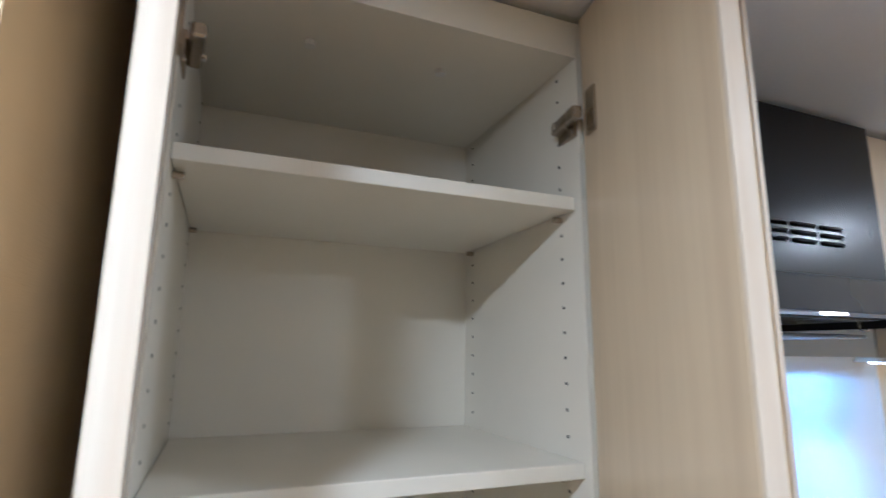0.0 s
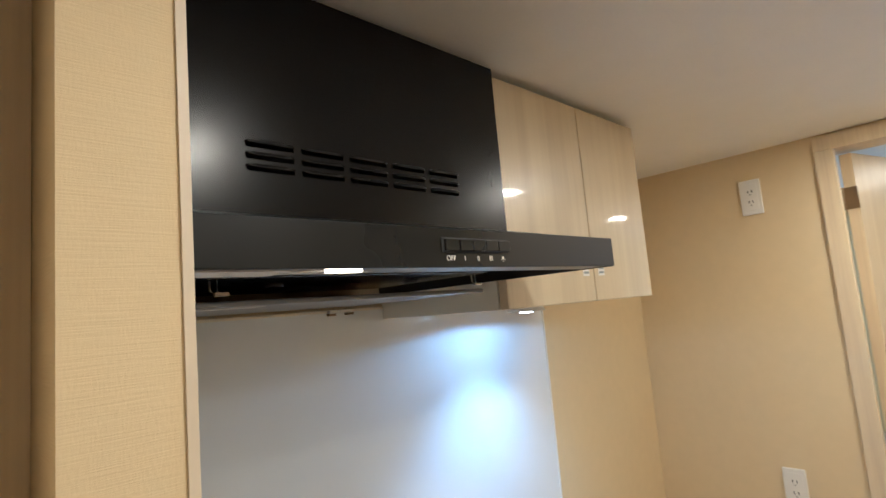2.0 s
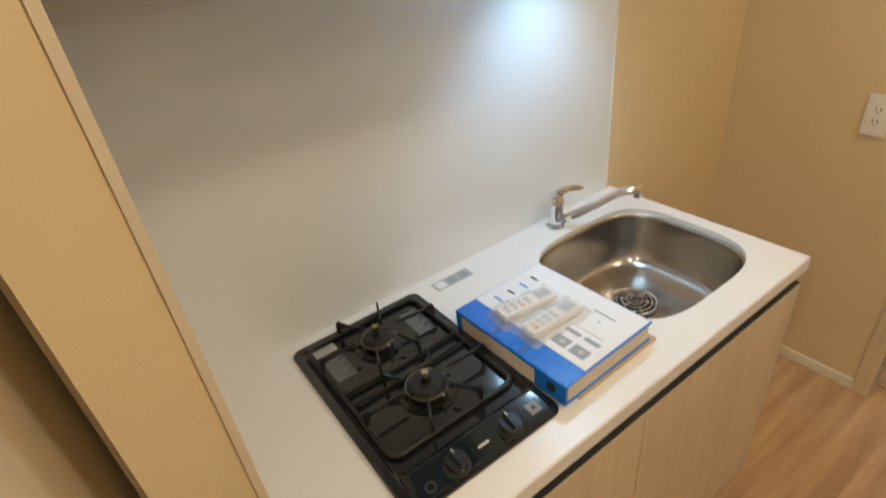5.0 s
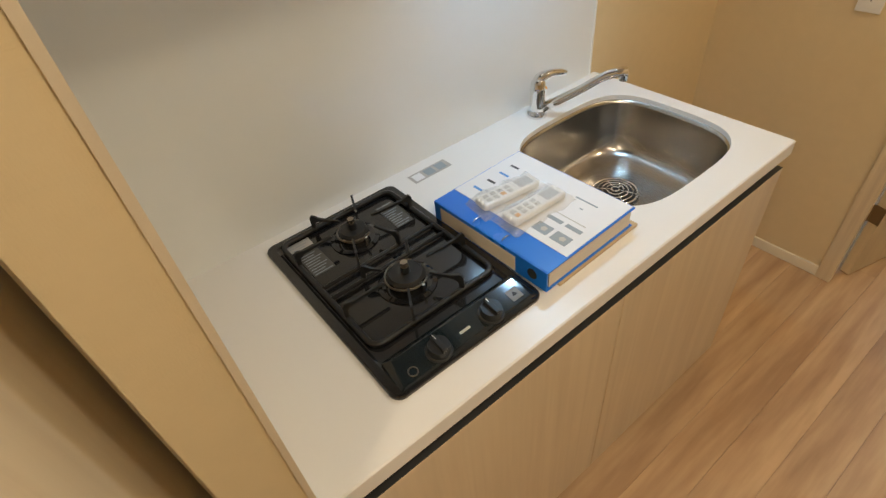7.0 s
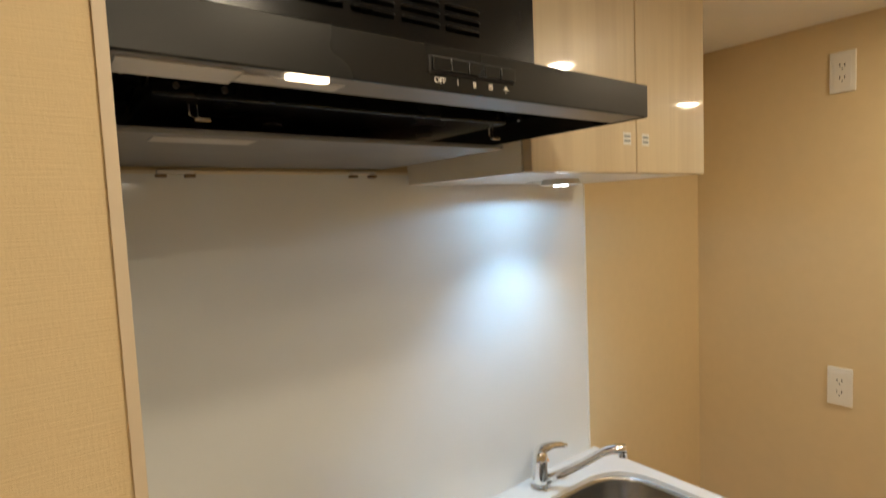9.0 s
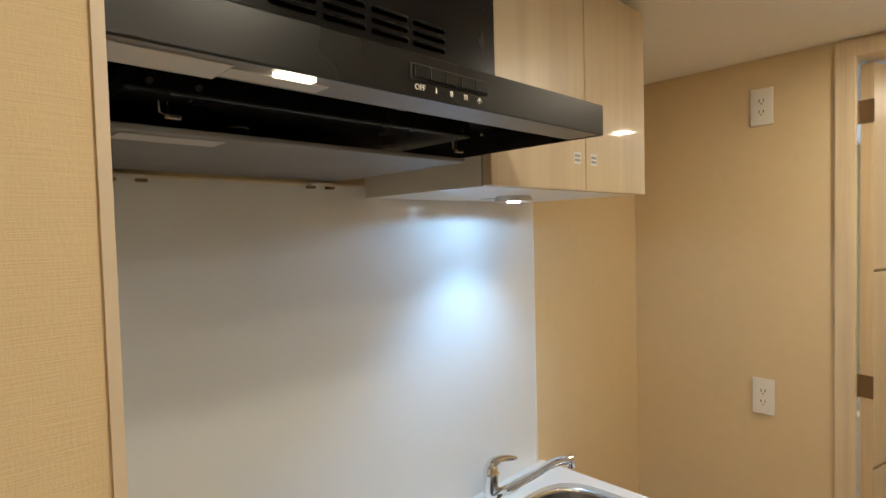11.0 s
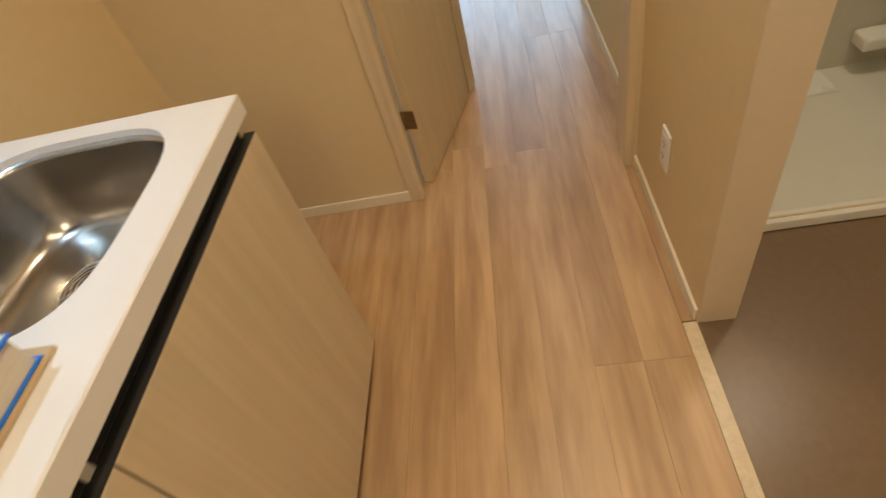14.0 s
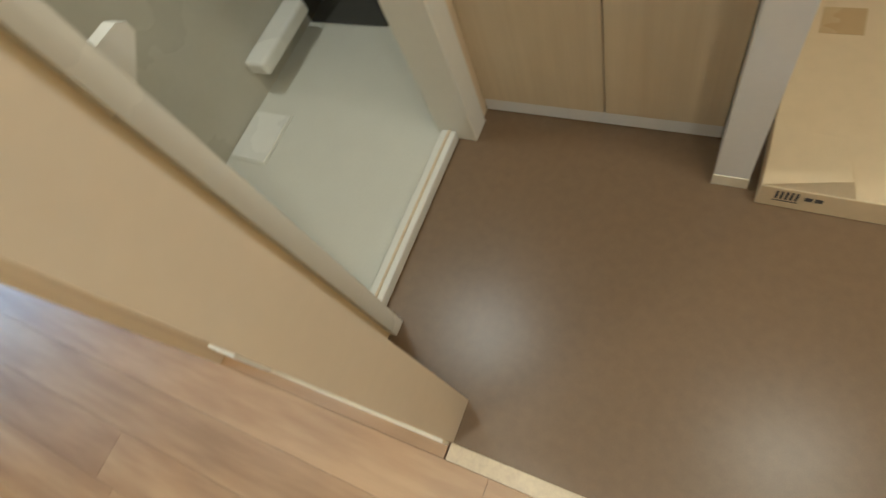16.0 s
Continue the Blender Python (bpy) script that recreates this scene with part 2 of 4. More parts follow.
# ---- mesh helpers ----
def bm_box(bm, x0, x1, y0, y1, z0, z1, bevel=0.0, segments=2):
    made = bmesh.ops.create_cube(bm, size=1.0)
    bmesh.ops.scale(bm, vec=(x1 - x0, y1 - y0, z1 - z0), verts=made["verts"])
    bmesh.ops.translate(bm, vec=((x0 + x1) / 2, (y0 + y1) / 2, (z0 + z1) / 2), verts=made["verts"])
    if bevel:
        edges = list({e for v in made["verts"] for e in v.link_edges})
        bmesh.ops.bevel(bm, geom=edges, offset=bevel, segments=segments, profile=0.5, affect="EDGES")
    return bm


def bm_cyl(bm, centre, r, h, segments=24, r2=None, turn=None):
    made = bmesh.ops.create_cone(bm, cap_ends=True, segments=segments, radius1=r, radius2=r if r2 is None else r2, depth=h)
    if turn:
        bmesh.ops.rotate(bm, verts=made["verts"], cent=(0, 0, 0), matrix=Euler([radians(a) for a in turn]).to_matrix())
    bmesh.ops.translate(bm, vec=centre, verts=made["verts"])
    return bm


def bm_tube(bm, points, r, sides=10, closed=False):
    """A round bar along points."""
    pts = [Vector(p) for p in points]
    rings = []
    count = len(pts)
    for i, p in enumerate(pts):
        a = pts[i - 1] if i or closed else p
        b = pts[(i + 1) % count] if i < count - 1 or closed else p
        d = (b - a).normalized()
        up = Vector((0, 0, 1)) if abs(d.z) < 0.95 else Vector((1, 0, 0))
        s = d.cross(up).normalized()
        u = s.cross(d).normalized()
        rad = r[i] if isinstance(r, (list, tuple)) else r
        rings.append([bm.verts.new(p + rad * (math.cos(k * math.tau / sides) * s + math.sin(k * math.tau / sides) * u)) for k in range(sides)])
    for i in range(count if closed else count - 1):
        A, B = rings[i], rings[(i + 1) % count]
        for k in range(sides):
            bm.faces.new((A[k], A[(k + 1) % sides], B[(k + 1) % sides], B[k]))
    if not closed:
        bm.faces.new(rings[0][::-1])
        bm.faces.new(rings[-1])
    return bm


def part(name, bm, mat, parent=None, label="", smooth=False):
    mesh = bpy.data.meshes.new(name)
    bmesh.ops.recalc_face_normals(bm, faces=bm.faces[:])
    bm.to_mesh(mesh)
    bm.free()
    mesh.materials.append(mat)
    if smooth:
        for p in mesh.polygons:
            p.use_smooth = True
    ob = new(name, mesh)
    if parent:
        ob.parent = parent
    if label:
        ob["label"] = label
    return ob


def block(name, x0, x1, y0, y1, z0, z1, mat, parent=None, label="", bevel=0.0, segments=2):
    """A board or block between two corners."""
    if x0 > x1:
        x0, x1 = x1, x0
    if y0 > y1:
        y0, y1 = y1, y0
    return part(name, bm_box(bmesh.new(), x0, x1, y0, y1, z0, z1, bevel, segments), mat, parent, label)


def thing(name, label, category, group="", at=(0, 0, 0), kind=""):
    ob = new(name)
    ob.empty_display_size = 0.05
    ob.location = at
    return tagged(ob, label, category, group, kind)


def structure(ob, label=""):
    return tagged(ob, label, "", "", "structure")


def text_part(name, words, size, mat, parent, m, thick=0.0003, label=""):
    """Words as a mesh, built from the font's curve."""
    curve = bpy.data.curves.new(name, "FONT")
    curve.body, curve.size, curve.extrude = words, size, thick
    curve.align_x, curve.align_y = "CENTER", "CENTER"
    tmp = bpy.data.objects.new(name + "_tmp", curve)
    scene.collection.objects.link(tmp)
    mesh = bpy.data.meshes.new_from_object(tmp)
    bpy.data.objects.remove(tmp)
    mesh.materials.clear()
    mesh.materials.append(mat)
    mesh.transform(m)
    ob = new(name, mesh)
    ob.parent = parent
    if label:
        ob["label"] = label
    return ob


# ---- structure ----
EAST = 2.045      # face of the wall with the living room door
SOUTH = -1.427    # face of the corridor's other wall
W = 0.10


def walls():
    structure(block("wall_north", -0.62, EAST + W, 0.0, 0.10, 0, 2.45, PAPER))
    structure(block("wall_living_north", EAST + W, 7.30, 0.80, 0.90, 0, 2.45, PAPER))
    bm = bmesh.new()
    bm_box(bm, EAST, EAST + W, -0.672, 0.0, 0, 2.45)
    bm_box(bm, EAST, EAST + W, -1.41, -0.672, 2.055, 2.45)
    bm_box(bm, EAST, EAST + W, -1.56, -1.41, 0, 2.45)
    bm_box(bm, EAST, EAST + W, 0.10, 0.90, 0, 2.45)
    structure(part("wall_east", bm, PAPER))
    structure(block("wall_south_end_trim", 1.3835, 1.3868, SOUTH - 0.0935, SOUTH + 0.0005, 0, CEIL, EDGETRIM), "smooth pale olive corner trim on the wall end")
    structure(block("wall_south", 1.387, EAST, SOUTH - 0.093, SOUTH, 0, 2.45, PAPER))
    structure(block("partition_right", 0.078, 0.146, -0.60, -0.0005, 0, CEIL, PAPER))
    structure(block("partition_trim_right", 0.146, 0.1532, -0.602, -0.0005, 0, CEIL, EDGETRIM))
    # Added strip, no real part: brightens the dark gap beside the tall cupboard.
    structure(block("added_gap_strip", 0.0548, 0.0775, -0.505, -0.49, 0, CEIL, TRIM))
    structure(block("partition_left", -0.62, -0.515, -0.60, -0.0005, 0, CEIL, PAPER))
    structure(block("wall_west", -1.60, -1.50, -3.2, 0.1, 0, 2.45, PAPER))
    structure(block("wall_north_west", -1.50, -0.62, -0.60, -0.50, 0, 2.45, PAPER))
    # bath front wall with its doorway
    bm = bmesh.new()
    bm_box(bm, 1.62, 1.70, -1.6, SOUTH - 0.093, 0, 2.45)
    bm_box(bm, 1.62, 1.70, -2.36, -2.23, 0, 2.45)
    bm_box(bm, 1.62, 1.70, -2.23, -1.6, 1.95, 2.45)
    structure(part("wall_bath", bm, PAPER))
    structure(block("wall_living_south", EAST + W, 3.43, -1.58, -1.48, 0, 2.45, PAPER))
    structure(block("wall_living_return", 3.33, 3.43, -2.75, -1.58, 0, 2.45, PAPER))
    structure(block("wall_living_far_south", 3.43, 7.30, -2.75, -2.65, 0, 2.45, PAPER))
    bm = bmesh.new()
    bm_box(bm, 7.20, 7.30, -2.65, -2.32, 0, 2.45)
    bm_box(bm, 7.20, 7.30, -0.30, 0.80, 0, 2.45)
    bm_box(bm, 7.20, 7.30, -2.32, -0.30, 2.02, 2.45)
    structure(part("wall_window", bm, PAPER))
    # end of the entrance hall behind the carton
    structure(block("wall_hall_end", -1.50, 0.935, -3.30, -3.20, 0, 2.45, PAPER))
    structure(block("wall_closet_back", 1.0, 2.6, -3.20, -3.10, 0, 2.45, PAPER))
    structure(block("post_hall", 0.953, 1.022, -2.30, -2.152, 0, CEIL, GREYWALL), "pale grey painted wall end beside the closet")
    structure(block("skirting_post", 0.9515, 1.0235, -2.16, -2.1495, 0, 0.035, SKIRT))
    structure(block("wall_closet_side", 0.953, 1.0, -3.20, -2.30, 0, CEIL, GREYWALL))
    # ceilings
    structure(block("ceiling_kitchen", -1.6, 3.43, -3.3, 0.90, CEIL, CEIL + 0.08, PLASTER))
    structure(block("ceiling_living", 3.43, 7.3, -2.75, 0.90, 2.35, 2.45, PLASTER))
    # casings of the living room doorway
    for name, y0, y1 in (("door_casing_left", -0.685, -0.634), ("door_casing_right", -1.43, -1.388)):
        structure(block(name, EAST - 0.012, EAST + (0.016 if y1 > -1 else W + 0.012), y0, y1, 0, 2.045, TRIM, bevel=0.002))
    structure(block("door_casing_head", EAST - 0.0125, EAST + W + 0.0125, -1.43, -0.634, 2.045, 2.092, TRIM, bevel=0.002))
    # bath doorway
    structure(block("bath_casing_left", 1.60, 1.715, -1.640, -1.600, 0, 1.98, BATHWHITE, bevel=0.002))
    structure(block("bath_casing_right", 1.603, 1.715, -2.235, -2.165, 0, 1.98, BATHWHITE, bevel=0.003))
    structure(block("bath_threshold", 1.656, 1.70, -2.1645, -1.641, 0, 0.035, BATHWHITE, bevel=0.004), "ivory bath door sill with a grooved track")
    structure(block("bath_threshold_track", 1.672, 1.678, -2.1645, -1.641, 0.035, 0.0385, TRIM))
    structure(block("casing_closet_end", 1.612, 1.66, -2.273, -2.2355, 0, CEIL, TRIM, bevel=0.002))
    # skirtings
    H = 0.045
    for name, a in (("skirting_east", (EAST - 0.009, EAST, -0.634, -0.0005)), ("skirting_south", (1.392, EAST - 0.012, SOUTH, SOUTH + 0.009)),
                    ("skirting_living", (EAST + W + 0.012, 3.43, -1.48, -1.471)), ("skirting_north", (1.42, EAST - 0.009, -0.009, -0.0005))):
        structure(block(name, *a, 0.0005, H, SKIRT, bevel=0.0015, segments=1))


walls()


def bathroom():
    structure(block("bath_floor", 1.70, 2.62, -2.75, -1.53, -0.05, 0.014, BATHFLOOR))
    structure(block("bath_wall_east", 2.372, 2.50, -2.75, -1.53, 0.014, 2.05, BATHWALL))
    structure(block("bath_wall_south", 1.70, 2.372, -2.80, -2.75, 0.014, 2.05, BATHWALL))
    structure(block("bath_wall_inner", 1.705, 1.72, -2.75, -2.2625, 0.014, 2.05, BATHWALL))
    structure(block("bath_ceiling", 1.70, 2.50, -2.80, -1.53, 2.05, 2.09, BATHWALL))
    tub = thing("black_tub_panel", "glossy black panel standing at the far end of the bath floor", "bath panel")
    block("panel", 2.048, 2.365, -2.60, -2.53, 0.015, 0.62, ENAMEL, tub, bevel=0.006)
    block("top_rail", 2.044, 2.369, -2.605, -2.525, 0.62, 0.66, BATHWHITE, tub, bevel=0.006)
    drain = thing("floor_hatch", "square pale plastic drain cover set in the bath floor", "drain cover")
    block("cover", 2.230, 2.368, -2.140, -1.965, 0.0145, 0.021, BATHWHITE, drain, bevel=0.002)
    block("rim", 2.223, 2.370, -2.147, -1.958, 0.0145, 0.0175, BATHFLOOR, drain)
    ledge = thing("bath_ledge", "white rounded plastic ledge fixed low on the bath wall", "shelf")
    block("ledge", 2.288, 2.371, -2.49, -2.215, 0.105, 0.155, BATHWHITE, ledge, bevel=0.012, segments=3)
    block("bracket", 2.347, 2.371, -2.40, -2.30, 0.06, 0.104, BATHWALL, ledge, bevel=0.004)
    bar = thing("towel_bar", "white towel bar on the bath wall", "towel bar")
    part("bar", bm_tube(bmesh.new(), [(2.317, -2.3, 0.95), (2.317, -1.75, 0.95)], 0.016, 12), BATHWHITE, bar, smooth=True)
    for y in (-2.28, -1.78):
        block("mount", 2.317, 2.371, y - 0.015, y + 0.015, 0.93, 0.97, CHROME, bar, bevel=0.004)
    lever = thing("bath_door_edge", "white plastic bath door leaf folded open against the wall", "door")
    block("leaf", 1.722, 1.742, -1.60, -1.535, 0.04, 0.95, BATHWHITE, lever, bevel=0.004)
    bm = bmesh.new()
    prof = [(-1.5995, 0.780), (-1.755, 0.776), (-1.768, 0.766), (-1.766, 0.750), (-1.700, 0.700), (-1.5995, 0.640)]
    A = [bm.verts.new((1.785, y, z)) for y, z in prof]
    B = [bm.verts.new((1.812, y, z)) for y, z in prof]
    bm.faces.new(A)
    bm.faces.new(B[::-1])
    for k in range(6):
        bm.faces.new((A[k], A[(k + 1) % 6], B[(k + 1) % 6], B[k]))
    part("pull", bm, BATHWHITE, lever)
    block("arm", 1.7425, 1.812, -1.599, -1.585, 0.640, 0.780, BATHWHITE, lever, bevel=0.003)


bathroom()


# ---- tall cabinet with open doors ----
def cup_hinge(parent, x, y, z, flip=1):
    h = thing("hinge", "", "")
    h.parent = parent
    del_keys = [k for k in ("label", "category") if k in h]
    for k in del_keys:
        del h[k]
    block("cup_plate", x - 0.0005 * flip, x - 0.004 * flip, y - 0.035, y - 0.012, z - 0.030, z + 0.030, NICKEL, h, bevel=0.001)
    block("arm", x - 0.010 * flip, x - 0.024 * flip, y - 0.018, y + 0.050, z - 0.008, z + 0.008, NICKEL, h, bevel=0.003)
    block("mount_plate", x - 0.001 * flip, x - 0.010 * flip, y + 0.014, y + 0.058, z - 0.020, z + 0.016, NICKEL, h, bevel=0.003)
    part("screw", bm_cyl(bmesh.new(), (x - 0.025 * flip, y + 0.034, z), 0.0045, 0.004, 14, turn=(0, 90, 0)), CHROME, h)
    return h


def tall_cabinet():
    X0, X1 = -0.434, 0.036       # inner faces
    Y0, Y1 = -0.440, -0.085      # front edge, back board
    cab = thing("tall_cabinet", "tall cupboard with cream shelves, both pale ash doors standing open", "cupboard")
    block("side", X0 - 0.018, X0, Y0, Y1 + 0.01, 0.06, CEIL - 0.012, CARCASS, cab)
    block("side", X1, X1 + 0.018, Y0, Y1 + 0.01, 0.06, CEIL - 0.012, CARCASS, cab)
    block("back", X0, X1, Y1, Y1 + 0.008, 0.06, CEIL - 0.012, CARCASS, cab)
    block("top", X0, X1, Y0, Y1, 2.036, CEIL - 0.012, CARCASS, cab, bevel=0.001)
    block("bottom", X0, X1, Y0, Y1, 0.06, 0.08, CARCASS, cab, bevel=0.001)
    block("plinth", X0, X1, Y0 + 0.03, Y0 + 0.045, 0, 0.06, CARCASS, cab)
    for z in (1.825, 1.499, 1.175, 0.85, 0.45):
        block("shelf", X0 + 0.001, X1 - 0.001, -0.428, Y1 - 0.002, z + 0.002, z + 0.020, CARCASS, cab, bevel=0.0015)
        for x, s in ((X0, 1), (X1, -1)):
            for y in (-0.395, -0.118):
                part("shelf_peg", bm_cyl(bmesh.new(), (x + 0.006 * s, y, z - 0.004), 0.004, 0.011, 10, turn=(0, 90, 0)), NICKEL, cab)
    holes = bmesh.new()
    for x in (X0 + 0.0004, X1 - 0.0004):
        for y in (-0.395, -0.118):
            z = 1.0
            while z < 2.04:
                bm_cyl(holes, (x, y, z), 0.0022, 0.0006, 8, turn=(0, 90, 0))
                z += 0.032
    tagged(part("peg_holes", holes, SLOT, cab), kind="stuff")
    for x in (-0.30, -0.12):
        part("peg_cap", bm_cyl(bmesh.new(), (x, -0.34, 2.032), 0.007, 0.007, 16), WHITEPL, cab)
    doors = (("door", X1, 1, -10.0, 0.244), ("door", X0 - 0.002, -1, 6.5, 0.213))
    for name, hx, s, turn, wide in doors:
        d = block(name, 0, 0.019 * s, -wide, 0, 0.10, 2.088, LAMINATE, cab, bevel=0.003)
        d.location, d.rotation_euler = (hx, -0.449, 0), (0, 0, radians(turn))
        block("door_edge", 0, 0.019 * s, -wide - 0.0035, -wide, 0.10, 2.088, LAMEDGE, d)
        for z in (1.945, 1.10, 0.22):
            cup_hinge(d, 0, -0.003, z, s)


tall_cabinet()


# ---- hood ----
def range_hood():
    hood = thing("range_hood", "black cooker hood with louvred box and dark grey lip above hob", "cooker hood")
    HX0, HX1, HY = 0.1535, 0.762, -0.385
    # upper box, its front with louvre slots cut as recesses
    bm = bmesh.new()
    cols = [0.290 + 0.0735 * i for i in range(5)]
    rows = [1.838, 1.8525, 1.867]
    sw, sh = 0.062, 0.0065
    xs = sorted({HX0, HX1, *[c for c in cols], *[c + sw for c in cols]})
    zs = sorted({1.742, CEIL - 0.016, *[r - sh / 2 for r in rows], *[r + sh / 2 for r in rows]})
    for i in range(len(xs) - 1):
        for j in range(len(zs) - 1):
            slot = any(abs(xs[i] - c) < 1e-6 for c in cols) and any(abs(zs[j] - (r - sh / 2)) < 1e-6 for r in rows)
            if not slot:
                vs = [bm.verts.new((x, HY, z)) for x, z in ((xs[i], zs[j]), (xs[i + 1], zs[j]), (xs[i + 1], zs[j + 1]), (xs[i], zs[j + 1]))]
                bm.faces.new(vs)
    bmesh.ops.remove_doubles(bm, verts=bm.verts[:], dist=1e-5)
    part("front_panel", bm, HOODBLACK, hood)
    back = bmesh.new()
    bm_box(back, HX0, HX0 + 0.002, HY + 0.0005, -0.004, 1.742, CEIL - 0.016)
    bm_box(back, HX1 - 0.002, HX1, HY + 0.0005, -0.004, 1.742, CEIL - 0.016)
    bm_box(back, HX0, HX1, HY + 0.02, HY + 0.022, 1.742, CEIL - 0.016)
    part("box_body", back, INNERBLACK, hood)
    for c in cols:
        for r in rows:
            b = bmesh.new()
            prof = [(-0.0004, sh / 2 + 0.0022), (-0.0058, sh / 2 + 0.0004), (-0.0086, -0.0006), (-0.0074, -0.0012), (-0.0046, sh / 2 - 0.0010)]
            rings = []
            for x, k in ((c - 0.0015, 0.05), (c + 0.0015, 0.6), (c + 0.005, 0.93), (c + 0.009, 1), (c + sw - 0.012, 1), (c + sw - 0.006, 0.85), (c + sw - 0.001, 0.45), (c + sw + 0.0015, 0.05)):
                rings.append([b.verts.new((x, HY + p[0] * k, r + sh / 2 + (p[1] - sh / 2) * k)) for p in prof])
            for A, B in zip(rings, rings[1:]):
                for k in range(5):
                    b.faces.new((A[k], A[(k + 1) % 5], B[(k + 1) % 5], B[k]))
            b.faces.new(rings[0])
            b.faces.new(rings[-1][::-1])
            part("louvre", b, LOUVRE, hood)
    # lip: a thin canopy round the bottom
    y0, z0, z1 = -0.582, 1.696, 1.738
    b = bmesh.new()
    bm_box(b, HX0 + 0.0005, HX1, y0, y0 + 0.004, z0, z1, 0.0015)
    part("lip_front", b, LIPGREY, hood)
    b = bmesh.new()
    v = [b.verts.new(p) for p in ((HX0, y0 + 0.002, z1 - 0.0015), (HX1, y0 + 0.002, z1 - 0.0015), (HX1, HY - 0.001, z1 + 0.044), (HX0, HY - 0.001, z1 + 0.044),
                                  (HX0, y0 + 0.002, z1 - 0.0045), (HX1, y0 + 0.002, z1 - 0.0045), (HX1, HY - 0.001, z1 + 0.041), (HX0, HY - 0.001, z1 + 0.041))]
    for f in ((0, 1, 2, 3), (7, 6, 5, 4), (0, 4, 5, 1), (1, 5, 6, 2), (2, 6, 7, 3), (3, 7, 4, 0)):
        b.faces.new([v[i] for i in f])
    part("lip_top", b, LIPGREY, hood)
    for x, s in ((HX0, 1), (HX1, -1)):
        b = bmesh.new()
        pts = [(y0 + 0.003, z0), (y0 + 0.003, z1 - 0.002), (HY, z1 + 0.043), (-0.004, z1 + 0.043), (-0.004, z0)]
        A = [b.verts.new((x, y, z)) for y, z in pts]
        B = [b.verts.new((x + 0.003 * s, y, z)) for y, z in pts]
        b.faces.new(A)
        b.faces.new(B[::-1])
        for k in range(5):
            b.faces.new((A[k], A[(k + 1) % 5], B[(k + 1) % 5], B[k]))
        part("side_plate", b, LIPGREY, hood)
    block("front_rail", HX0 + 0.003, HX1 - 0.003, y0 + 0.0045, y0 + 0.055, z0 + 0.001, z0 + 0.006, PLATEGREY, hood, bevel=0.001)
    block("cavity_roof", HX0 + 0.003, HX1 - 0.003, y0 + 0.006, -0.006, 1.729, 1.732, INNERBLACK, hood)
    block("filter_box", HX0 + 0.05, HX1 - 0.10, -0.42, -0.12, 1.705, 1.7285, INNERBLACK, hood, bevel=0.003)
    plate = block("rectifier_plate", 0.170, 0.700, -0.372, -0.0045, 1.6765, 1.683, PLATEGREY, hood, bevel=0.002)
    block("plate_label", 0.214, 0.322, -0.352, -0.312, 1.6755, 1.6764, LABELPALE, plate)
    for x in (0.247, 0.662):
        hook = part("hook", bm_tube(bmesh.new(), [(x - 0.004, -0.384, 1.714), (x - 0.004, -0.386, 1.694), (x + 0.004, -0.386, 1.690), (x + 0.004, -0.384, 1.714)], 0.0013, 6), NICKEL, hood, "bent wire hook", smooth=True)
        block("hook_foot", x, x + 0.016, -0.389, -0.383, 1.688, 1.6925, NICKEL, hook, bevel=0.001)
        for dx in (-0.022, 0.022):
            part("hook_screw", bm_cyl(bmesh.new(), (x + dx, -0.423, 1.714), 0.003, 0.004, 12, turn=(90, 0, 0)), NICKEL, hook)
    for x in (0.36, 0.60):
        part("filter_knob", bm_cyl(bmesh.new(), (x, -0.30, 1.7035), 0.012, 0.003, 20), PLATEGREY, hood)
    block("front_label", 0.160, 0.243, y0 + 0.014, y0 + 0.058, z0 - 0.0003, z0 + 0.0008, LABELPALE, hood)
    block("front_label", 0.2435, 0.330, y0 + 0.022, y0 + 0.046, z0 - 0.0003, z0 + 0.0008, LABELPALE, hood)
    light = block("lamp_lens", 0.274, 0.309, y0 + 0.0055, y0 + 0.0175, z0 - 0.0022, z0 + 0.0009, LEDHOOD, hood, "lit warm white lamp lens", bevel=0.003)
    # push buttons
    frame_b = bmesh.new()
    bm_box(frame_b, 0.404, 0.512, y0 - 0.0015, y0 + 0.0005, 1.7115, 1.7275, 0.0006, 1)
    part("button_bezel", frame_b, SLOT, hood)
    for i in range(5):
        block("button", 0.4065 + i * 0.0211, 0.4265 + i * 0.0211, y0 - 0.0048, y0 - 0.0016, 1.7135, 1.7255, LIPGREY, hood, bevel=0.0008)
    face = Matrix.Rotation(radians(90), 4, "X")
    for i, word in enumerate(("OFF", "I", "II", "III")):
        text_part("lettering", word, 0.0078, WHITEPL, hood, Matrix.Translation((0.4165 + i * 0.0211, y0 - 0.0006, 1.7055)) @ face)
    b = bmesh.new()
    bm_cyl(b, (0.5009, y0 - 0.0006, 1.7065), 0.0019, 0.0006, 12, turn=(90, 0, 0))
    for k in range(3):
        a = radians(210 + 60 * k)
        bm_cyl(b, (0.5009 + 0.0036 * math.cos(a), y0 - 0.0006, 1.7065 + 0.0036 * math.sin(a)), 0.0006, 0.0006, 8, turn=(90, 0, 0))
    part("lamp_symbol", b, WHITEPL, hood)
    return hood


range_hood()


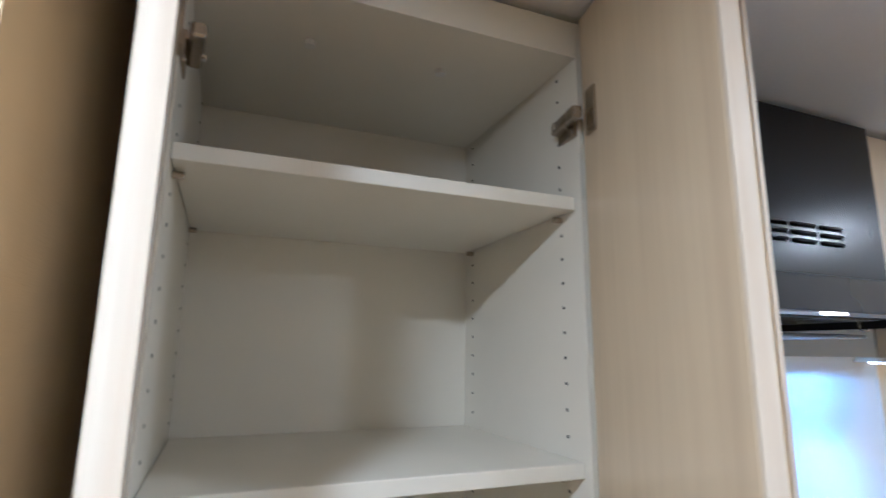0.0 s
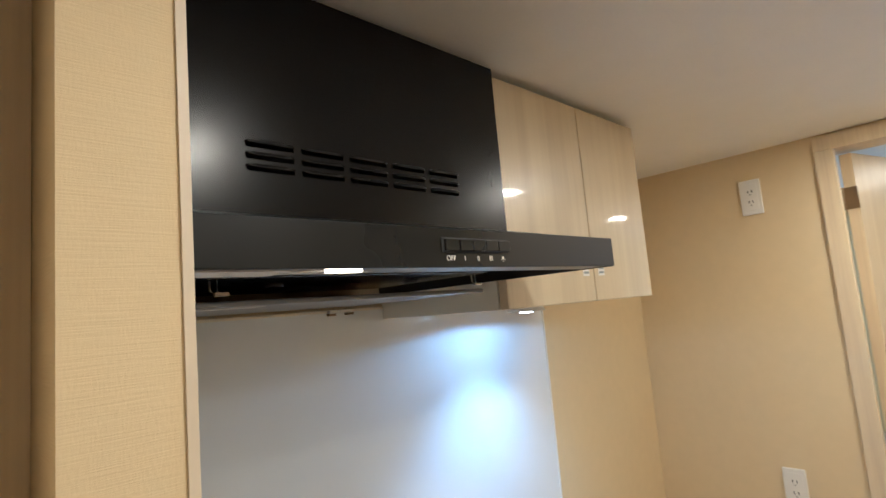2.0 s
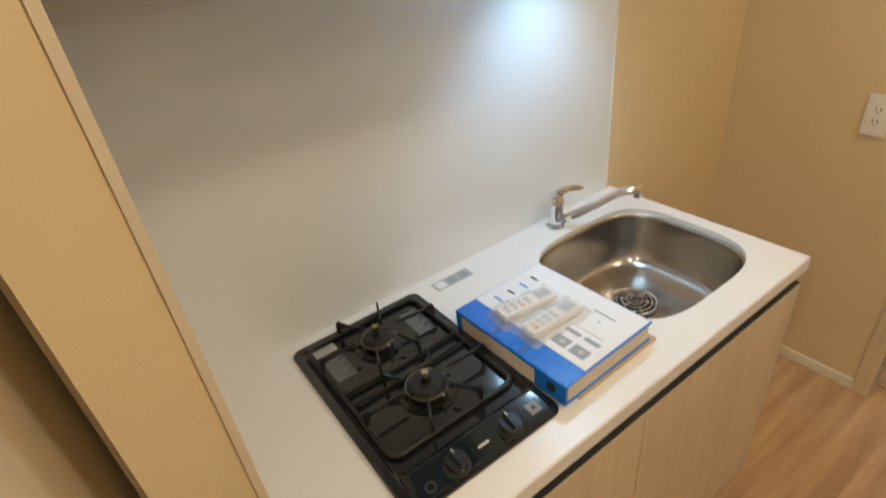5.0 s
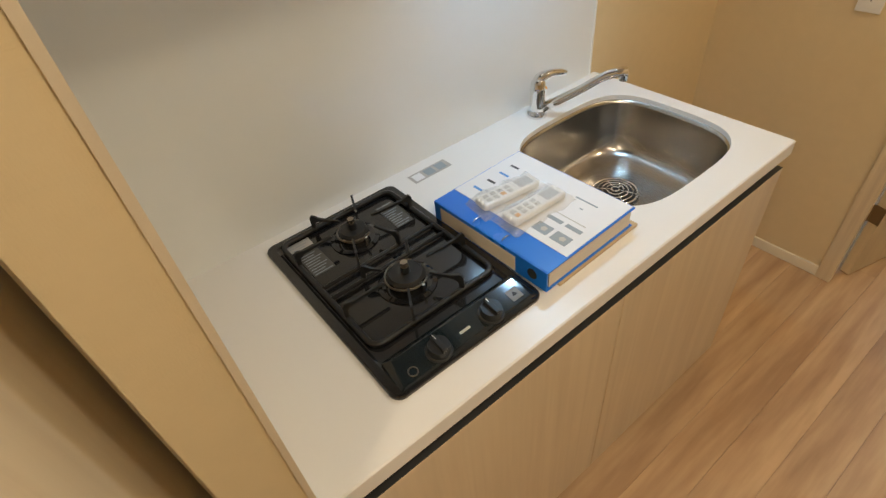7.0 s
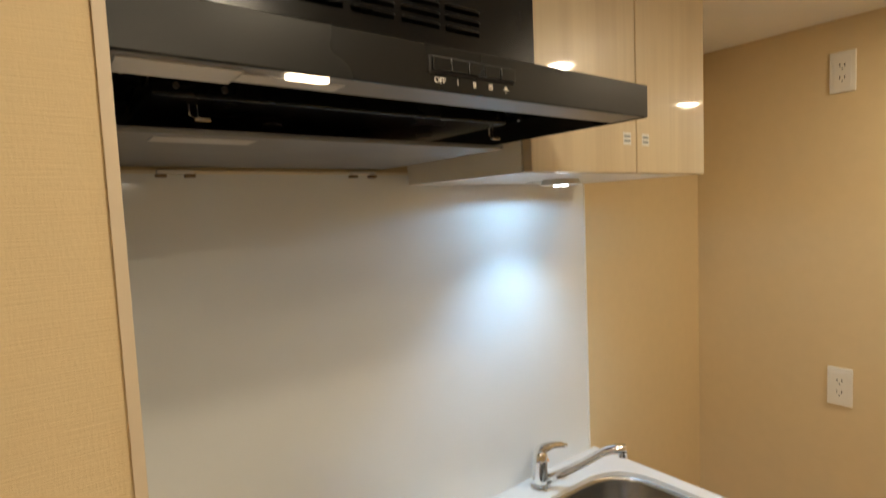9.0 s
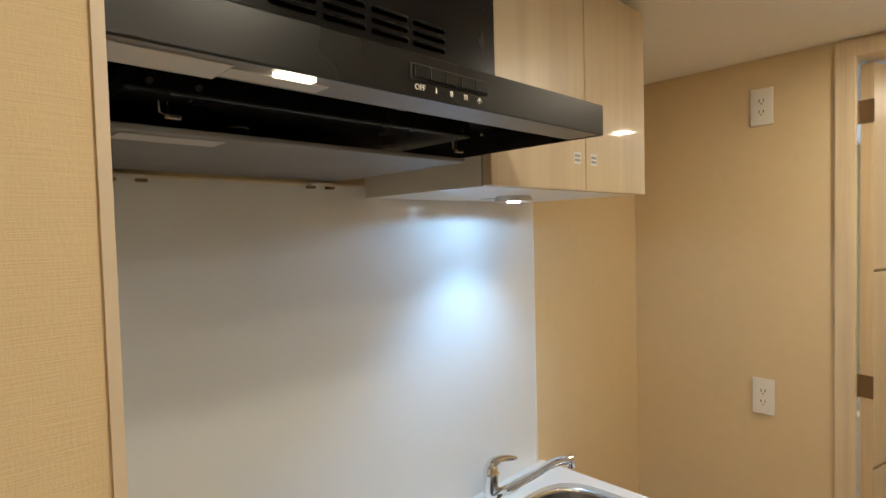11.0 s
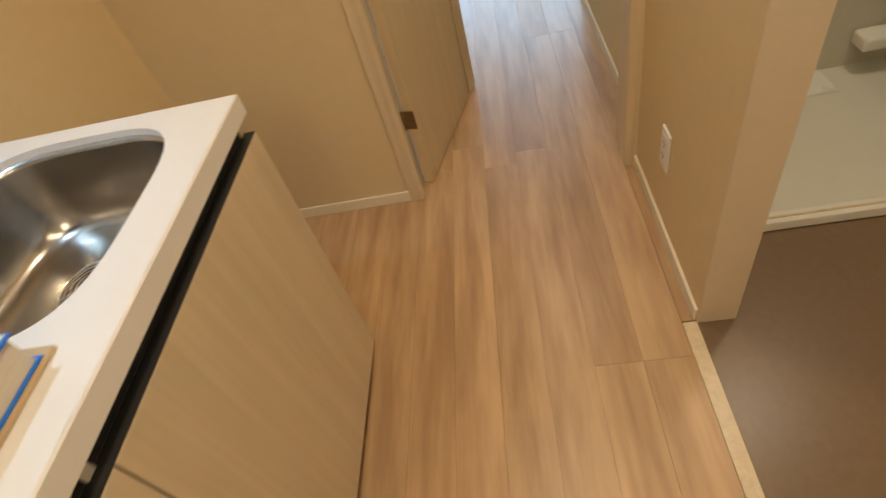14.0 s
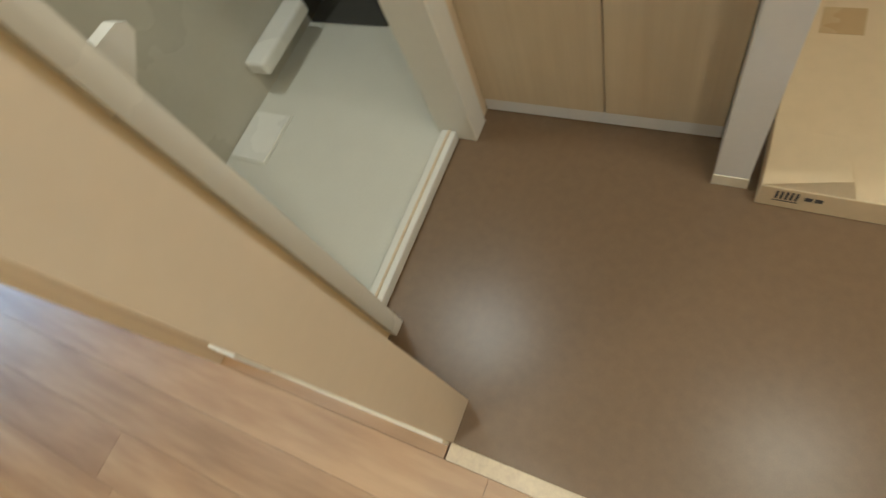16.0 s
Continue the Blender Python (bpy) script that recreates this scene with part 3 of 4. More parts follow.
# ---- wall cabinet ----
def wall_cabinet():
    x0, x1, z0, z1 = 0.766, 1.347, 1.643, 2.083
    cab = thing("wall_cabinet", "pale glossy ash wall cupboard, two closed doors, lamp underneath", "cupboard")
    bm = bmesh.new()
    bm_box(bm, x0, x0 + 0.015, -0.346, -0.0008, z0 + 0.002, z1)
    part("side", bm, CARCASS, cab)
    block("side", x1 - 0.015, x1, -0.346, -0.0008, z0 + 0.002, z1, LAMINATE, cab)
    block("bottom", x0, x1, -0.3465, -0.0008, z0, z0 + 0.0018, WHITEPL, cab)
    block("top", x0 + 0.015, x1 - 0.015, -0.346, -0.0008, z1 - 0.015, z1, CARCASS, cab)
    block("top_filler", x0, x1, -0.340, -0.31, z1, CEIL, INNERBLACK, cab)
    d1 = block("door", x0 + 0.001, 1.0715, -0.368, -0.348, z0, z1, LAMINATE, cab, bevel=0.0025)
    d2 = block("door", 1.0745, x1, -0.368, -0.348, z0, z1, LAMINATE, cab, bevel=0.0025)
    for d, xc in ((d1, 1.040), (d2, 1.104)):
        s = block("sticker", xc - 0.013, xc + 0.013, -0.3685, -0.3681, 1.698, 1.722, WHITEPAPER, d)
        for r in range(2):
            block("print", xc - 0.010, xc + 0.010, -0.3688, -0.3686, 1.703 + r * 0.009, 1.708 + r * 0.009, INKGREY, s)
    lampo = part("lamp_housing", bm_cyl(bmesh.new(), (1.060, -0.183, z0 - 0.006), 0.040, 0.012, 32, 0.046, turn=(180, 0, 0)), WHITEPL, cab, "white round lamp housing")
    part("lamp_lens", bm_cyl(bmesh.new(), (1.060, -0.183, z0 - 0.0135), 0.016, 0.003, 24), LEDCOOL, lampo, "lit cool white lens")
    return cab


wall_cabinet()


# ---- splash panel, worktop, base units ----
def outline_round(cx, cy, hx, hy, power=3.6, count=64):
    pts = []
    for k in range(count):
        a = k * math.tau / count
        c, s = math.cos(a), math.sin(a)
        pts.append((cx + hx * math.copysign(abs(c) ** (2 / power), c), cy + hy * math.copysign(abs(s) ** (2 / power), s)))
    return pts


SINK = (1.137, -0.302, 0.222, 0.200)
WT = (0.1525, 1.404, -0.578, -0.0006, 0.812, 0.850)


def splash_panel():
    p = thing("splash_panel", "glossy off-white splash board on the wall behind the worktop", "wall board")
    block("board", 0.1525, 1.372, -0.0035, -0.0006, 0.8505, 1.671, PANEL, p)
    block("edge_strip", 1.372, 1.377, -0.006, -0.0006, 0.8505, 1.642, WHITEPL, p)
    block("top_strip", 0.1525, 0.765, -0.006, -0.0006, 1.6655, 1.671, SKIRT, p)
    for x in (0.298, 0.648):
        c = block("rail_clip", x - 0.028, x + 0.028, -0.016, -0.0062, 1.664, 1.671, WHITEPL, p, "small metal clip", bevel=0.001)
        for s in (-1, 1):
            block("clip_end", x + s * 0.022 - 0.008, x + s * 0.022 + 0.008, -0.0175, -0.0062, 1.6590, 1.6638, HINGEBROWN, c)


def worktop():
    t = thing("worktop", "white solid-surface worktop with a steel sink let into it", "worktop")
    x0, x1, y0, y1, z0, z1 = WT
    inner = outline_round(*SINK)
    bm = bmesh.new()
    n = len(inner)
    cx, cy = SINK[0], SINK[1]
    outer = []
    for x, y in inner:
        dx, dy = x - cx, y - cy
        k = min(((x1 - 0.003 - cx) / dx) if dx > 1e-9 else 9e9, ((0.80 - cx) / dx) if dx < -1e-9 else 9e9, ((y1 - cy) / dy) if dy > 1e-9 else 9e9, ((y0 + 0.003 - cy) / dy) if dy < -1e-9 else 9e9)
        outer.append((cx + dx * k, cy + dy * k))
    ti = [bm.verts.new((x, y, z1)) for x, y in inner]
    to = [bm.verts.new((x, y, z1)) for x, y in outer]
    bi = [bm.verts.new((x, y, z0 + 0.012)) for x, y in inner]
    for k in range(n):
        j = (k + 1) % n
        bm.faces.new((ti[k], ti[j], to[j], to[k]))
        bm.faces.new((ti[j], ti[k], bi[k], bi[j]))
    # corners that the fan leaves open
    for sx, sy in ((x1 - 0.003, y1), (x1 - 0.003, y0 + 0.003), (0.80, y1), (0.80, y0 + 0.003)):
        near = sorted(range(n), key=lambda k: (outer[k][0] - sx) ** 2 + (outer[k][1] - sy) ** 2)[:2]
        k, j = sorted(near)
        if (outer[k][0] - sx) ** 2 + (outer[k][1] - sy) ** 2 > 1e-8:
            if j - k > 1 and not (k == 0 and j == n - 1):
                continue
            bm.faces.new((to[k], to[j], bm.verts.new((sx, sy, z1))))
    # rest of the top
    v = [bm.verts.new(p) for p in ((x0, y0 + 0.003, z1), (0.80, y0 + 0.003, z1), (0.80, y1, z1), (x0, y1, z1))]
    bm.faces.new(v)
    # front and right edges with a small chamfer
    a = [(x0, y0 + 0.003, z1), (x1 - 0.003, y0 + 0.003, z1), (x1 - 0.003, y1, z1)]
    b = [(x0, y0, z1 - 0.003), (x1, y0, z1 - 0.003), (x1, y1, z1 - 0.003)]
    c = [(x0, y0, z0), (x1, y0, z0), (x1, y1, z0)]
    for P, Q in ((a, b), (b, c)):
        for i in range(2):
            bm.faces.new([bm.verts.new(p) for p in (P[i], P[i + 1], Q[i + 1], Q[i])])
    bm.faces.new([bm.verts.new(p) for p in ((x0, y0, z0), (x1, y0, z0), (x1, y0 + 0.06, z0), (x0, y0 + 0.06, z0))])
    part("slab", bm, SOLID, t)
    # sink bowl: rings going down
    bm = bmesh.new()
    prof = ((1.010, 0.8375), (0.985, 0.8365), (0.975, 0.826), (0.94, 0.74), (0.90, 0.70), (0.82, 0.682), (0.45, 0.676), (0.16, 0.674))
    rings = []
    for k, z in prof:
        rings.append([bm.verts.new((x, y, z)) for x, y in outline_round(cx, cy, SINK[2] * k, SINK[3] * k, 3.6 if k > 0.5 else 2.2)])
    for A, B in zip(rings, rings[1:]):
        for k in range(n):
            bm.faces.new((A[k], A[(k + 1) % n], B[(k + 1) % n], B[k]))
    sink = part("sink_bowl", bm, STEEL, t, "brushed steel sink bowl", smooth=True)
    dx, dy = 1.165, -0.283
    drain = thing("drain_strainer", "round chrome drain strainer with wire rings in the steel sink", "strainer")
    part("basket", bm_cyl(bmesh.new(), (dx, dy, 0.6775), 0.052, 0.003, 40), SLOT, drain)
    for r, z in ((0.058, 0.680), (0.046, 0.683), (0.034, 0.685), (0.022, 0.687), (0.010, 0.688)):
        part("wire_ring", bm_tube(bmesh.new(), [(dx + r * math.cos(k * math.tau / 36), dy + r * math.sin(k * math.tau / 36), z) for k in range(36)], 0.0042 if r > 0.05 else 0.0022, 8, True), CHROME, drain, smooth=True)
    for k in range(6):
        a = k * math.tau / 6
        part("wire_rib", bm_tube(bmesh.new(), [(dx + 0.010 * math.cos(a), dy + 0.010 * math.sin(a), 0.6865), (dx + 0.057 * math.cos(a), dy + 0.057 * math.sin(a), 0.681)], 0.0018, 6), CHROME, drain, smooth=True)
    lab = thing("worktop_label", "silver notice label stuck flat on the worktop", "label")
    block("label", 0.683, 0.791, -0.072, -0.036, 0.8503, 0.8507, LABELSILVER, lab)
    for i in range(3):
        block("print", 0.69 + i * 0.033, 0.715 + i * 0.033, -0.067, -0.041, 0.8508, 0.8510, INKGREY if i else WHITEPAPER, lab)


def tap():
    t = thing("mixer_tap", "chrome single-lever kitchen mixer tap behind the sink", "tap", at=(1.100, -0.056, 0.8502))
    bm = bmesh.new()
    bm_cyl(bm, (0, 0, 0.003), 0.026, 0.006, 32, 0.025)
    part("base", bm, CHROME, t)
    bm = bmesh.new()
    bm_tube(bm, [(0, 0, 0.005), (0, 0, 0.03), (0, 0, 0.07), (0.001, 0, 0.092), (0.004, 0, 0.104)], [0.0205, 0.020, 0.0205, 0.019, 0.010], 24)
    part("body", bm, CHROME, t, smooth=True)
    bm = bmesh.new()
    bm_tube(bm, [(-0.004, 0.002, 0.094), (0.010, -0.002, 0.104), (0.035, -0.010, 0.108), (0.062, -0.018, 0.103), (0.078, -0.024, 0.098)], [0.013, 0.014, 0.010, 0.009, 0.006], 14)
    part("lever", bm, CHROME, t, smooth=True)
    bm = bmesh.new()
    bm_tube(bm, [(0.008, -0.010, 0.022), (0.034, -0.045, 0.046), (0.066, -0.088, 0.078), (0.090, -0.118, 0.104), (0.100, -0.132, 0.114), (0.113, -0.149, 0.121), (0.130, -0.170, 0.123)], [0.013, 0.0115, 0.0105, 0.0105, 0.011, 0.012, 0.012], 16)
    part("spout", bm, CHROME, t, smooth=True)
    part("nozzle", bm_cyl(bmesh.new(), (0.125, -0.163, 0.110), 0.012, 0.014, 20), CHROME, t)
    part("marker", bm_cyl(bmesh.new(), (0.013, -0.017, 0.078), 0.004, 0.003, 12, turn=(70, 0, 40)), ORANGE, t)


def base_units():
    names = ((0.1535, 0.8015), (0.8045, 1.405))
    for i, (x0, x1) in enumerate(names):
        u = thing("base_cabinet", "pale ash base cupboard with one flat closed door under the worktop", "cupboard", "base cabinets")
        block("side", x0, x0 + 0.016, -0.545, -0.002, 0.072, 0.8105, CARCASS, u)
        block("side", x1 - 0.016, x1, -0.552, -0.002, 0.068, 0.8105, LAMINATE if i else CARCASS, u)
        block("base", x0 + 0.016, x1 - 0.016, -0.545, -0.002, 0.072, 0.088, CARCASS, u)
        block("back", x0 + 0.016, x1 - 0.016, -0.008, -0.002, 0.088, 0.8105, CARCASS, u)
        block("door", x0, x1, -0.573, -0.554, 0.066, 0.771, LAMINATE, u, bevel=0.002)
        block("grip_profile", x0 - 0.0029 * i, x1, -0.5725, -0.548, 0.7712, 0.7722, SLOT, u, "black grip profile along the top of the door")
        block("finger_groove", x0 - 0.0029 * i, x1 - 0.001, -0.5480, -0.536, 0.7725, 0.8105, SLOT, u)
        block("top_rail", x0 + 0.002, x1 - 0.002, -0.5355, -0.520, 0.765, 0.8105, SLOT, u)
        # Plinth is coloured black to stand for the shadow in the toe recess.
        block("plinth", x0, x1 - 0.012, -0.505, -0.49, 0, 0.0715, INNERBLACK, u)


splash_panel()
worktop()
tap()
base_units()


# ---- stove ----
def round_rect(x0, x1, y0, y1, r, steps=6):
    pts = []
    for cx, cy, a0 in ((x1 - r, y1 - r, 0), (x0 + r, y1 - r, 90), (x0 + r, y0 + r, 180), (x1 - r, y0 + r, 270)):
        for k in range(steps):
            a = radians(a0 + k * 90 / (steps - 1))
            pts.append((cx + r * math.cos(a), cy + r * math.sin(a)))
    return pts


def stove():
    s = thing("gas_hob", "black enamel two-burner gas hob with wire trivets set in the worktop", "gas hob")
    x0, x1, y0, y1 = 0.3155, 0.637, -0.514, -0.037
    Z = 0.8505
    plate = bmesh.new()
    rows = []
    for grow, z in ((0.0, Z), (0.0, Z + 0.005), (-0.0015, Z + 0.0072), (-0.004, Z + 0.008), (-0.017, Z + 0.008), (-0.022, Z + 0.0055)):
        rows.append([plate.verts.new((x, y, z)) for x, y in round_rect(x0 - grow, x1 + grow, y0 - grow, y1 + grow, 0.020 + grow * 0.5)])
    for A, B in zip(rows, rows[1:]):
        for k in range(len(A)):
            plate.faces.new((A[k], A[(k + 1) % len(A)], B[(k + 1) % len(A)], B[k]))
    plate.faces.new(rows[-1])
    part("top_plate", plate, ENAMEL, s, "glossy black glass enamel plate with rounded corners")
    gx0, gx1, gy0, gy1 = 0.346, 0.613, -0.410, -0.060
    bm = bmesh.new()
    bm_tube(bm, [(x, y, Z + 0.012) for x, y in round_rect(gx0, gx1, gy0, gy1, 0.02)], 0.0056, 8, True)
    part("trivet_frame", bm, IRON, s, smooth=True)
    for bx, by, br in ((0.474, -0.142, 0.030), (0.478, -0.320, 0.036)):
        z = Z + 0.008
        dish = bmesh.new()
        bm_cyl(dish, (bx, by, z + 0.0015), br + 0.020, 0.003, 40, br + 0.012)
        bo = part("burner", dish, ENAMEL, s)
        part("burner_base", bm_cyl(bmesh.new(), (bx, by, z + 0.011), br * 0.80, 0.016, 32, br * 0.9), BURNERMETAL, bo, "aluminium burner base", smooth=False)
        part("burner_cap", bm_cyl(bmesh.new(), (bx, by, z + 0.022), br, 0.007, 32, br * 0.86), IRON, bo)
        part("gas_ring", bm_tube(bmesh.new(), [(bx + (br + 0.004) * math.cos(k * math.tau / 36), by + (br + 0.004) * math.sin(k * math.tau / 36), z + 0.0175) for k in range(4, 32)], 0.0020, 8), BURNERMETAL, bo, smooth=True)
        part("sensor_stem", bm_cyl(bmesh.new(), (bx, by, z + 0.032), 0.0085, 0.016, 20), IRON, bo)
        part("sensor_cap", bm_cyl(bmesh.new(), (bx, by, z + 0.044), 0.0075, 0.012, 20, 0.0068), NICKEL, bo, "worn bright sensor tip")
        part("igniter", bm_cyl(bmesh.new(), (bx + 0.006, by - br - 0.010, z + 0.012), 0.003, 0.02, 10), CHROME, bo)
    blades = (((0.424, -0.060), (0.462, -0.112)), ((0.524, -0.060), (0.505, -0.106)), ((0.613, -0.150), (0.524, -0.142)), ((0.524, -0.232), (0.507, -0.176)),
              ((0.430, -0.232), (0.452, -0.180)), ((0.346, -0.142), (0.424, -0.142)), ((0.613, -0.324), (0.530, -0.321)), ((0.538, -0.410), (0.506, -0.360)),
              ((0.428, -0.410), (0.453, -0.364)), ((0.420, -0.262), (0.446, -0.290)), ((0.524, -0.262), (0.508, -0.286)), ((0.346, -0.322), (0.428, -0.321)))
    for (ox, oy), (ix, iy) in blades:
        d = Vector((ix - ox, iy - oy, 0))
        L = d.length
        d.normalize()
        side = Vector((-d.y, d.x, 0)) * 0.0024
        prof = ((-0.003, 0.012), (-0.003, 0.040), (0.001, 0.048), (0.006, 0.048), (0.020, 0.043), (L, 0.042), (L + 0.003, 0.039), (L, 0.037), (0.016, 0.036), (0.007, 0.030), (0.005, 0.012))
        b = bmesh.new()
        A = [b.verts.new(Vector((ox, oy, Z + h)) + d * u + side) for u, h in prof]
        B = [b.verts.new(Vector((ox, oy, Z + h)) + d * u - side) for u, h in prof]
        b.faces.new(A)
        b.faces.new(B[::-1])
        for k in range(len(A)):
            b.faces.new((A[k], A[(k + 1) % len(A)], B[(k + 1) % len(A)], B[k]))
        part("trivet_arm", b, IRON, s)
    for y in (-0.230, -0.264):
        b = bmesh.new()
        bm_tube(b, [(gx0, y, Z + 0.013), (gx1, y, Z + 0.013)], 0.0044, 7)
        part("trivet_bar", b, IRON, s, smooth=True)
    for x, y, w, h, mat in ((0.352, -0.066, 0.050, 0.026, LABELSILVER), (0.556, -0.090, 0.042, 0.088, NOTICEGREY), (0.356, -0.104, 0.046, 0.080, NOTICEGREY)):
        lb = block("notice", x, x + w, y - h, y, Z + 0.0056, Z + 0.0062, mat, s, "printed notice sticker")
        n = max(3, int(h / 0.008))
        for i in range(n):
            yy = y - h * (i + 0.5) / n
            block("print", x + 0.003, x + w - 0.004 - 0.006 * (i % 3), yy - 0.0010, yy + 0.0010, Z + 0.0063, Z + 0.0065, INKGREY, lb)
    # control panel: a low wedge rising towards the back
    b = bmesh.new()
    top = ((0.340, -0.502, 0.010), (0.624, -0.502, 0.010), (0.616, -0.452, 0.017), (0.350, -0.452, 0.017))
    low = ((0.330, -0.508, 0.0075), (0.631, -0.508, 0.0075), (0.628, -0.438, 0.0075), (0.338, -0.438, 0.0075))
    T = [b.verts.new((x, y, Z + z)) for x, y, z in top]
    B = [b.verts.new((x, y, Z + z)) for x, y, z in low]
    b.faces.new(T)
    b.faces.new(B[::-1])
    for k in range(4):
        b.faces.new((B[k], B[(k + 1) % 4], T[(k + 1) % 4], T[k]))
    bmesh.ops.bevel(b, geom=b.edges[:], offset=0.0016, segments=2, profile=0.5, affect="EDGES")
    panel = part("control_strip", b, PANELGLASS, s, "glossy dark control strip with a blue reflection painted into its colour")
    tilt = Matrix.Translation((0, -0.480, Z + 0.0132)) @ Matrix.Rotation(math.atan2(0.007, 0.050), 4, "X")

    def on_panel(name, bm, mat, label="", owner=panel):
        bm.transform(tilt)
        return part(name, bm, mat, owner, label)

    on_panel("notice", bm_box(bmesh.new(), 0.582, 0.606, -0.014, 0.010, 0.0003, 0.0009), PLATEGREY, "small square grey sticker")
    on_panel("arrow", bm_cyl(bmesh.new(), (0.594, -0.002, 0.0012), 0.0065, 0.0005, 3), SLOT)
    on_panel("brand_mark", bm_box(bmesh.new(), 0.468, 0.490, -0.006, -0.001, 0.0002, 0.0005), KEYGREY)
    for x in (0.432, 0.548):
        on_panel("print", bm_box(bmesh.new(), x - 0.020, x - 0.010, 0.013, 0.0165, 0.0002, 0.0005), KEYGREY)
    ring = bmesh.new()
    bm_tube(ring, [(0.366 + 0.008 * math.cos(k * math.tau / 24), -0.010 + 0.008 * math.sin(k * math.tau / 24), 0.0006) for k in range(24)], 0.0012, 6, True)
    on_panel("button_ring", ring, BURNERMETAL)
    for x in (0.421, 0.535):
        k = on_panel("knob", bm_cyl(bmesh.new(), (x, -0.006, 0.002), 0.0235, 0.004, 36, 0.0225), SLOT, owner=s)
        on_panel("knob_body", bm_cyl(bmesh.new(), (x, -0.006, 0.011), 0.0195, 0.014, 32, 0.0180), IRON, owner=k)
        grip = bm_box(bmesh.new(), x - 0.0045, x + 0.0045, -0.0235, 0.0115, 0.018, 0.025, 0.0015)
        on_panel("knob_grip", grip, IRON, owner=k)
        on_panel("knob_line", bm_box(bmesh.new(), x - 0.0006, x + 0.0006, 0.002, 0.011, 0.0251, 0.0254), WHITEPL, owner=k)


stove()


# ---- binder and remote controls ----
def binder():
    b = thing("binder", "thick blue ring binder with white printed cover on the worktop", "binder", at=(0.764, -0.359, 0.8505))
    b.rotation_euler = (0, 0, radians(1.5))
    hx, hy, h = 0.124, 0.152, 0.052
    block("kraft_sheet", -hx + 0.03, hx + 0.014, -hy - 0.004, hy - 0.02, 0, 0.006, KRAFT, b, bevel=0.001)
    block("bottom_cover", -hx, hx, -hy, hy, 0.0062, 0.0092, BLUE, b, bevel=0.001)
    block("paper_block", -hx + 0.008, hx - 0.006, -hy + 0.004, hy - 0.004, 0.0094, h - 0.0032, PAGES, b)
    top = block("top_cover", -hx, hx, -hy, hy, h - 0.003, h, BLUE, b, bevel=0.001)
    spine = block("spine", -hx - 0.003, -hx, -hy, hy, 0.0062, h, BLUE, b, bevel=0.001)
    block("spine_label", -hx - 0.0038, -hx - 0.0031, -hy + 0.075, hy - 0.02, 0.010, h - 0.008, PAGES, spine)
    sheet = block("cover_sheet", -hx + 0.052, hx - 0.003, -hy + 0.004, hy - 0.003, h + 0.0003, h + 0.0013, WHITEPAPER, b, "white printed cover sheet")
    for x, y, w, d, m in ((0.069, 0.112, 0.006, 0.022, INK), (-0.002, 0.112, 0.006, 0.022, INK), (0.034, 0.110, 0.006, 0.026, INKBLUE), (-0.038, 0.114, 0.006, 0.026, INKBLUE),
                          (-0.007, -0.066, 0.010, 0.036, INKGREY), (-0.006, -0.110, 0.010, 0.036, INKGREY), (0.074, -0.076, 0.004, 0.052, INKGREY), (0.012, -0.085, 0.002, 0.075, KEYGREY), (0.050, -0.082, 0.003, 0.008, INKGREY)):
        block("print", x - w / 2, x + w / 2, y - d / 2, y + d / 2, h + 0.0014, h + 0.0017, m, sheet)
    for y in (-0.066, -0.110):
        pic = block("picture", -0.055, -0.029, y - 0.018, y + 0.018, h + 0.0014, h + 0.0017, INKGREY, sheet)
        part("picture_shape", bm_cyl(bmesh.new(), (-0.042, y - 0.003, h + 0.0019), 0.007, 0.0004, 5), LABELPALE, pic)
    hole = bmesh.new()
    bm_cyl(hole, (-hx - 0.0032, -hy + 0.034, 0.030), 0.011, 0.0012, 24, turn=(0, 90, 0))
    part("finger_hole", hole, SLOT, spine)
    for y in (0.042, -0.036):
        part("ring_clip", bm_tube(bmesh.new(), [(-hx + 0.004, y, h), (-hx + 0.009, y, h + 0.004), (-hx + 0.020, y, h + 0.004), (-hx + 0.025, y, h)], 0.0014, 8), CHROME, b, smooth=True)
    # two wrapped remote controls
    z = 0.8505 + h + 0.0022
    for n, (x, y, a, c) in enumerate(((0.746, -0.310, -7, WHITEPL), (0.751, -0.378, -2, WHITEPL))):
        r = thing("remote_control", "white remote control packed in clear bubble wrap, on the binder", "remote control", "wrapped remote controls", at=(x, y, z))
        r.rotation_euler = (0, 0, radians(a))
        body = block("body", -0.068, 0.068, -0.019, 0.019, 0.003, 0.019, c, r, bevel=0.005, segments=3)
        block("screen", 0.022, 0.056, -0.013, 0.013, 0.0191, 0.0197, LABELSILVER, body)
        for i in range(4):
            for j in range(2):
                block("key", -0.055 + i * 0.017, -0.045 + i * 0.017, -0.012 + j * 0.013, -0.003 + j * 0.013, 0.0191, 0.0203, ORANGE if i == (2 if n == 0 else 0) and j == 0 else KEYGREY, body)
        wrap = bmesh.new()
        nx, ny = 30, 14
        grid = []
        for i in range(nx):
            row = []
            for j in range(ny):
                u, v = i / (nx - 1) * 2 - 1, j / (ny - 1) * 2 - 1
                edge = max(abs(u) ** 6, abs(v) ** 4)
                hgt = 0.0005 + 0.024 * (1 - edge) + 0.004 * noise.noise(Vector((u * 9 + n * 7, v * 7, 3))) * (1 - edge * 0.5)
                row.append(wrap.verts.new((u * 0.082, v * 0.036 + 0.003 * math.sin(u * 9), max(0.0004, hgt))))
            grid.append(row)
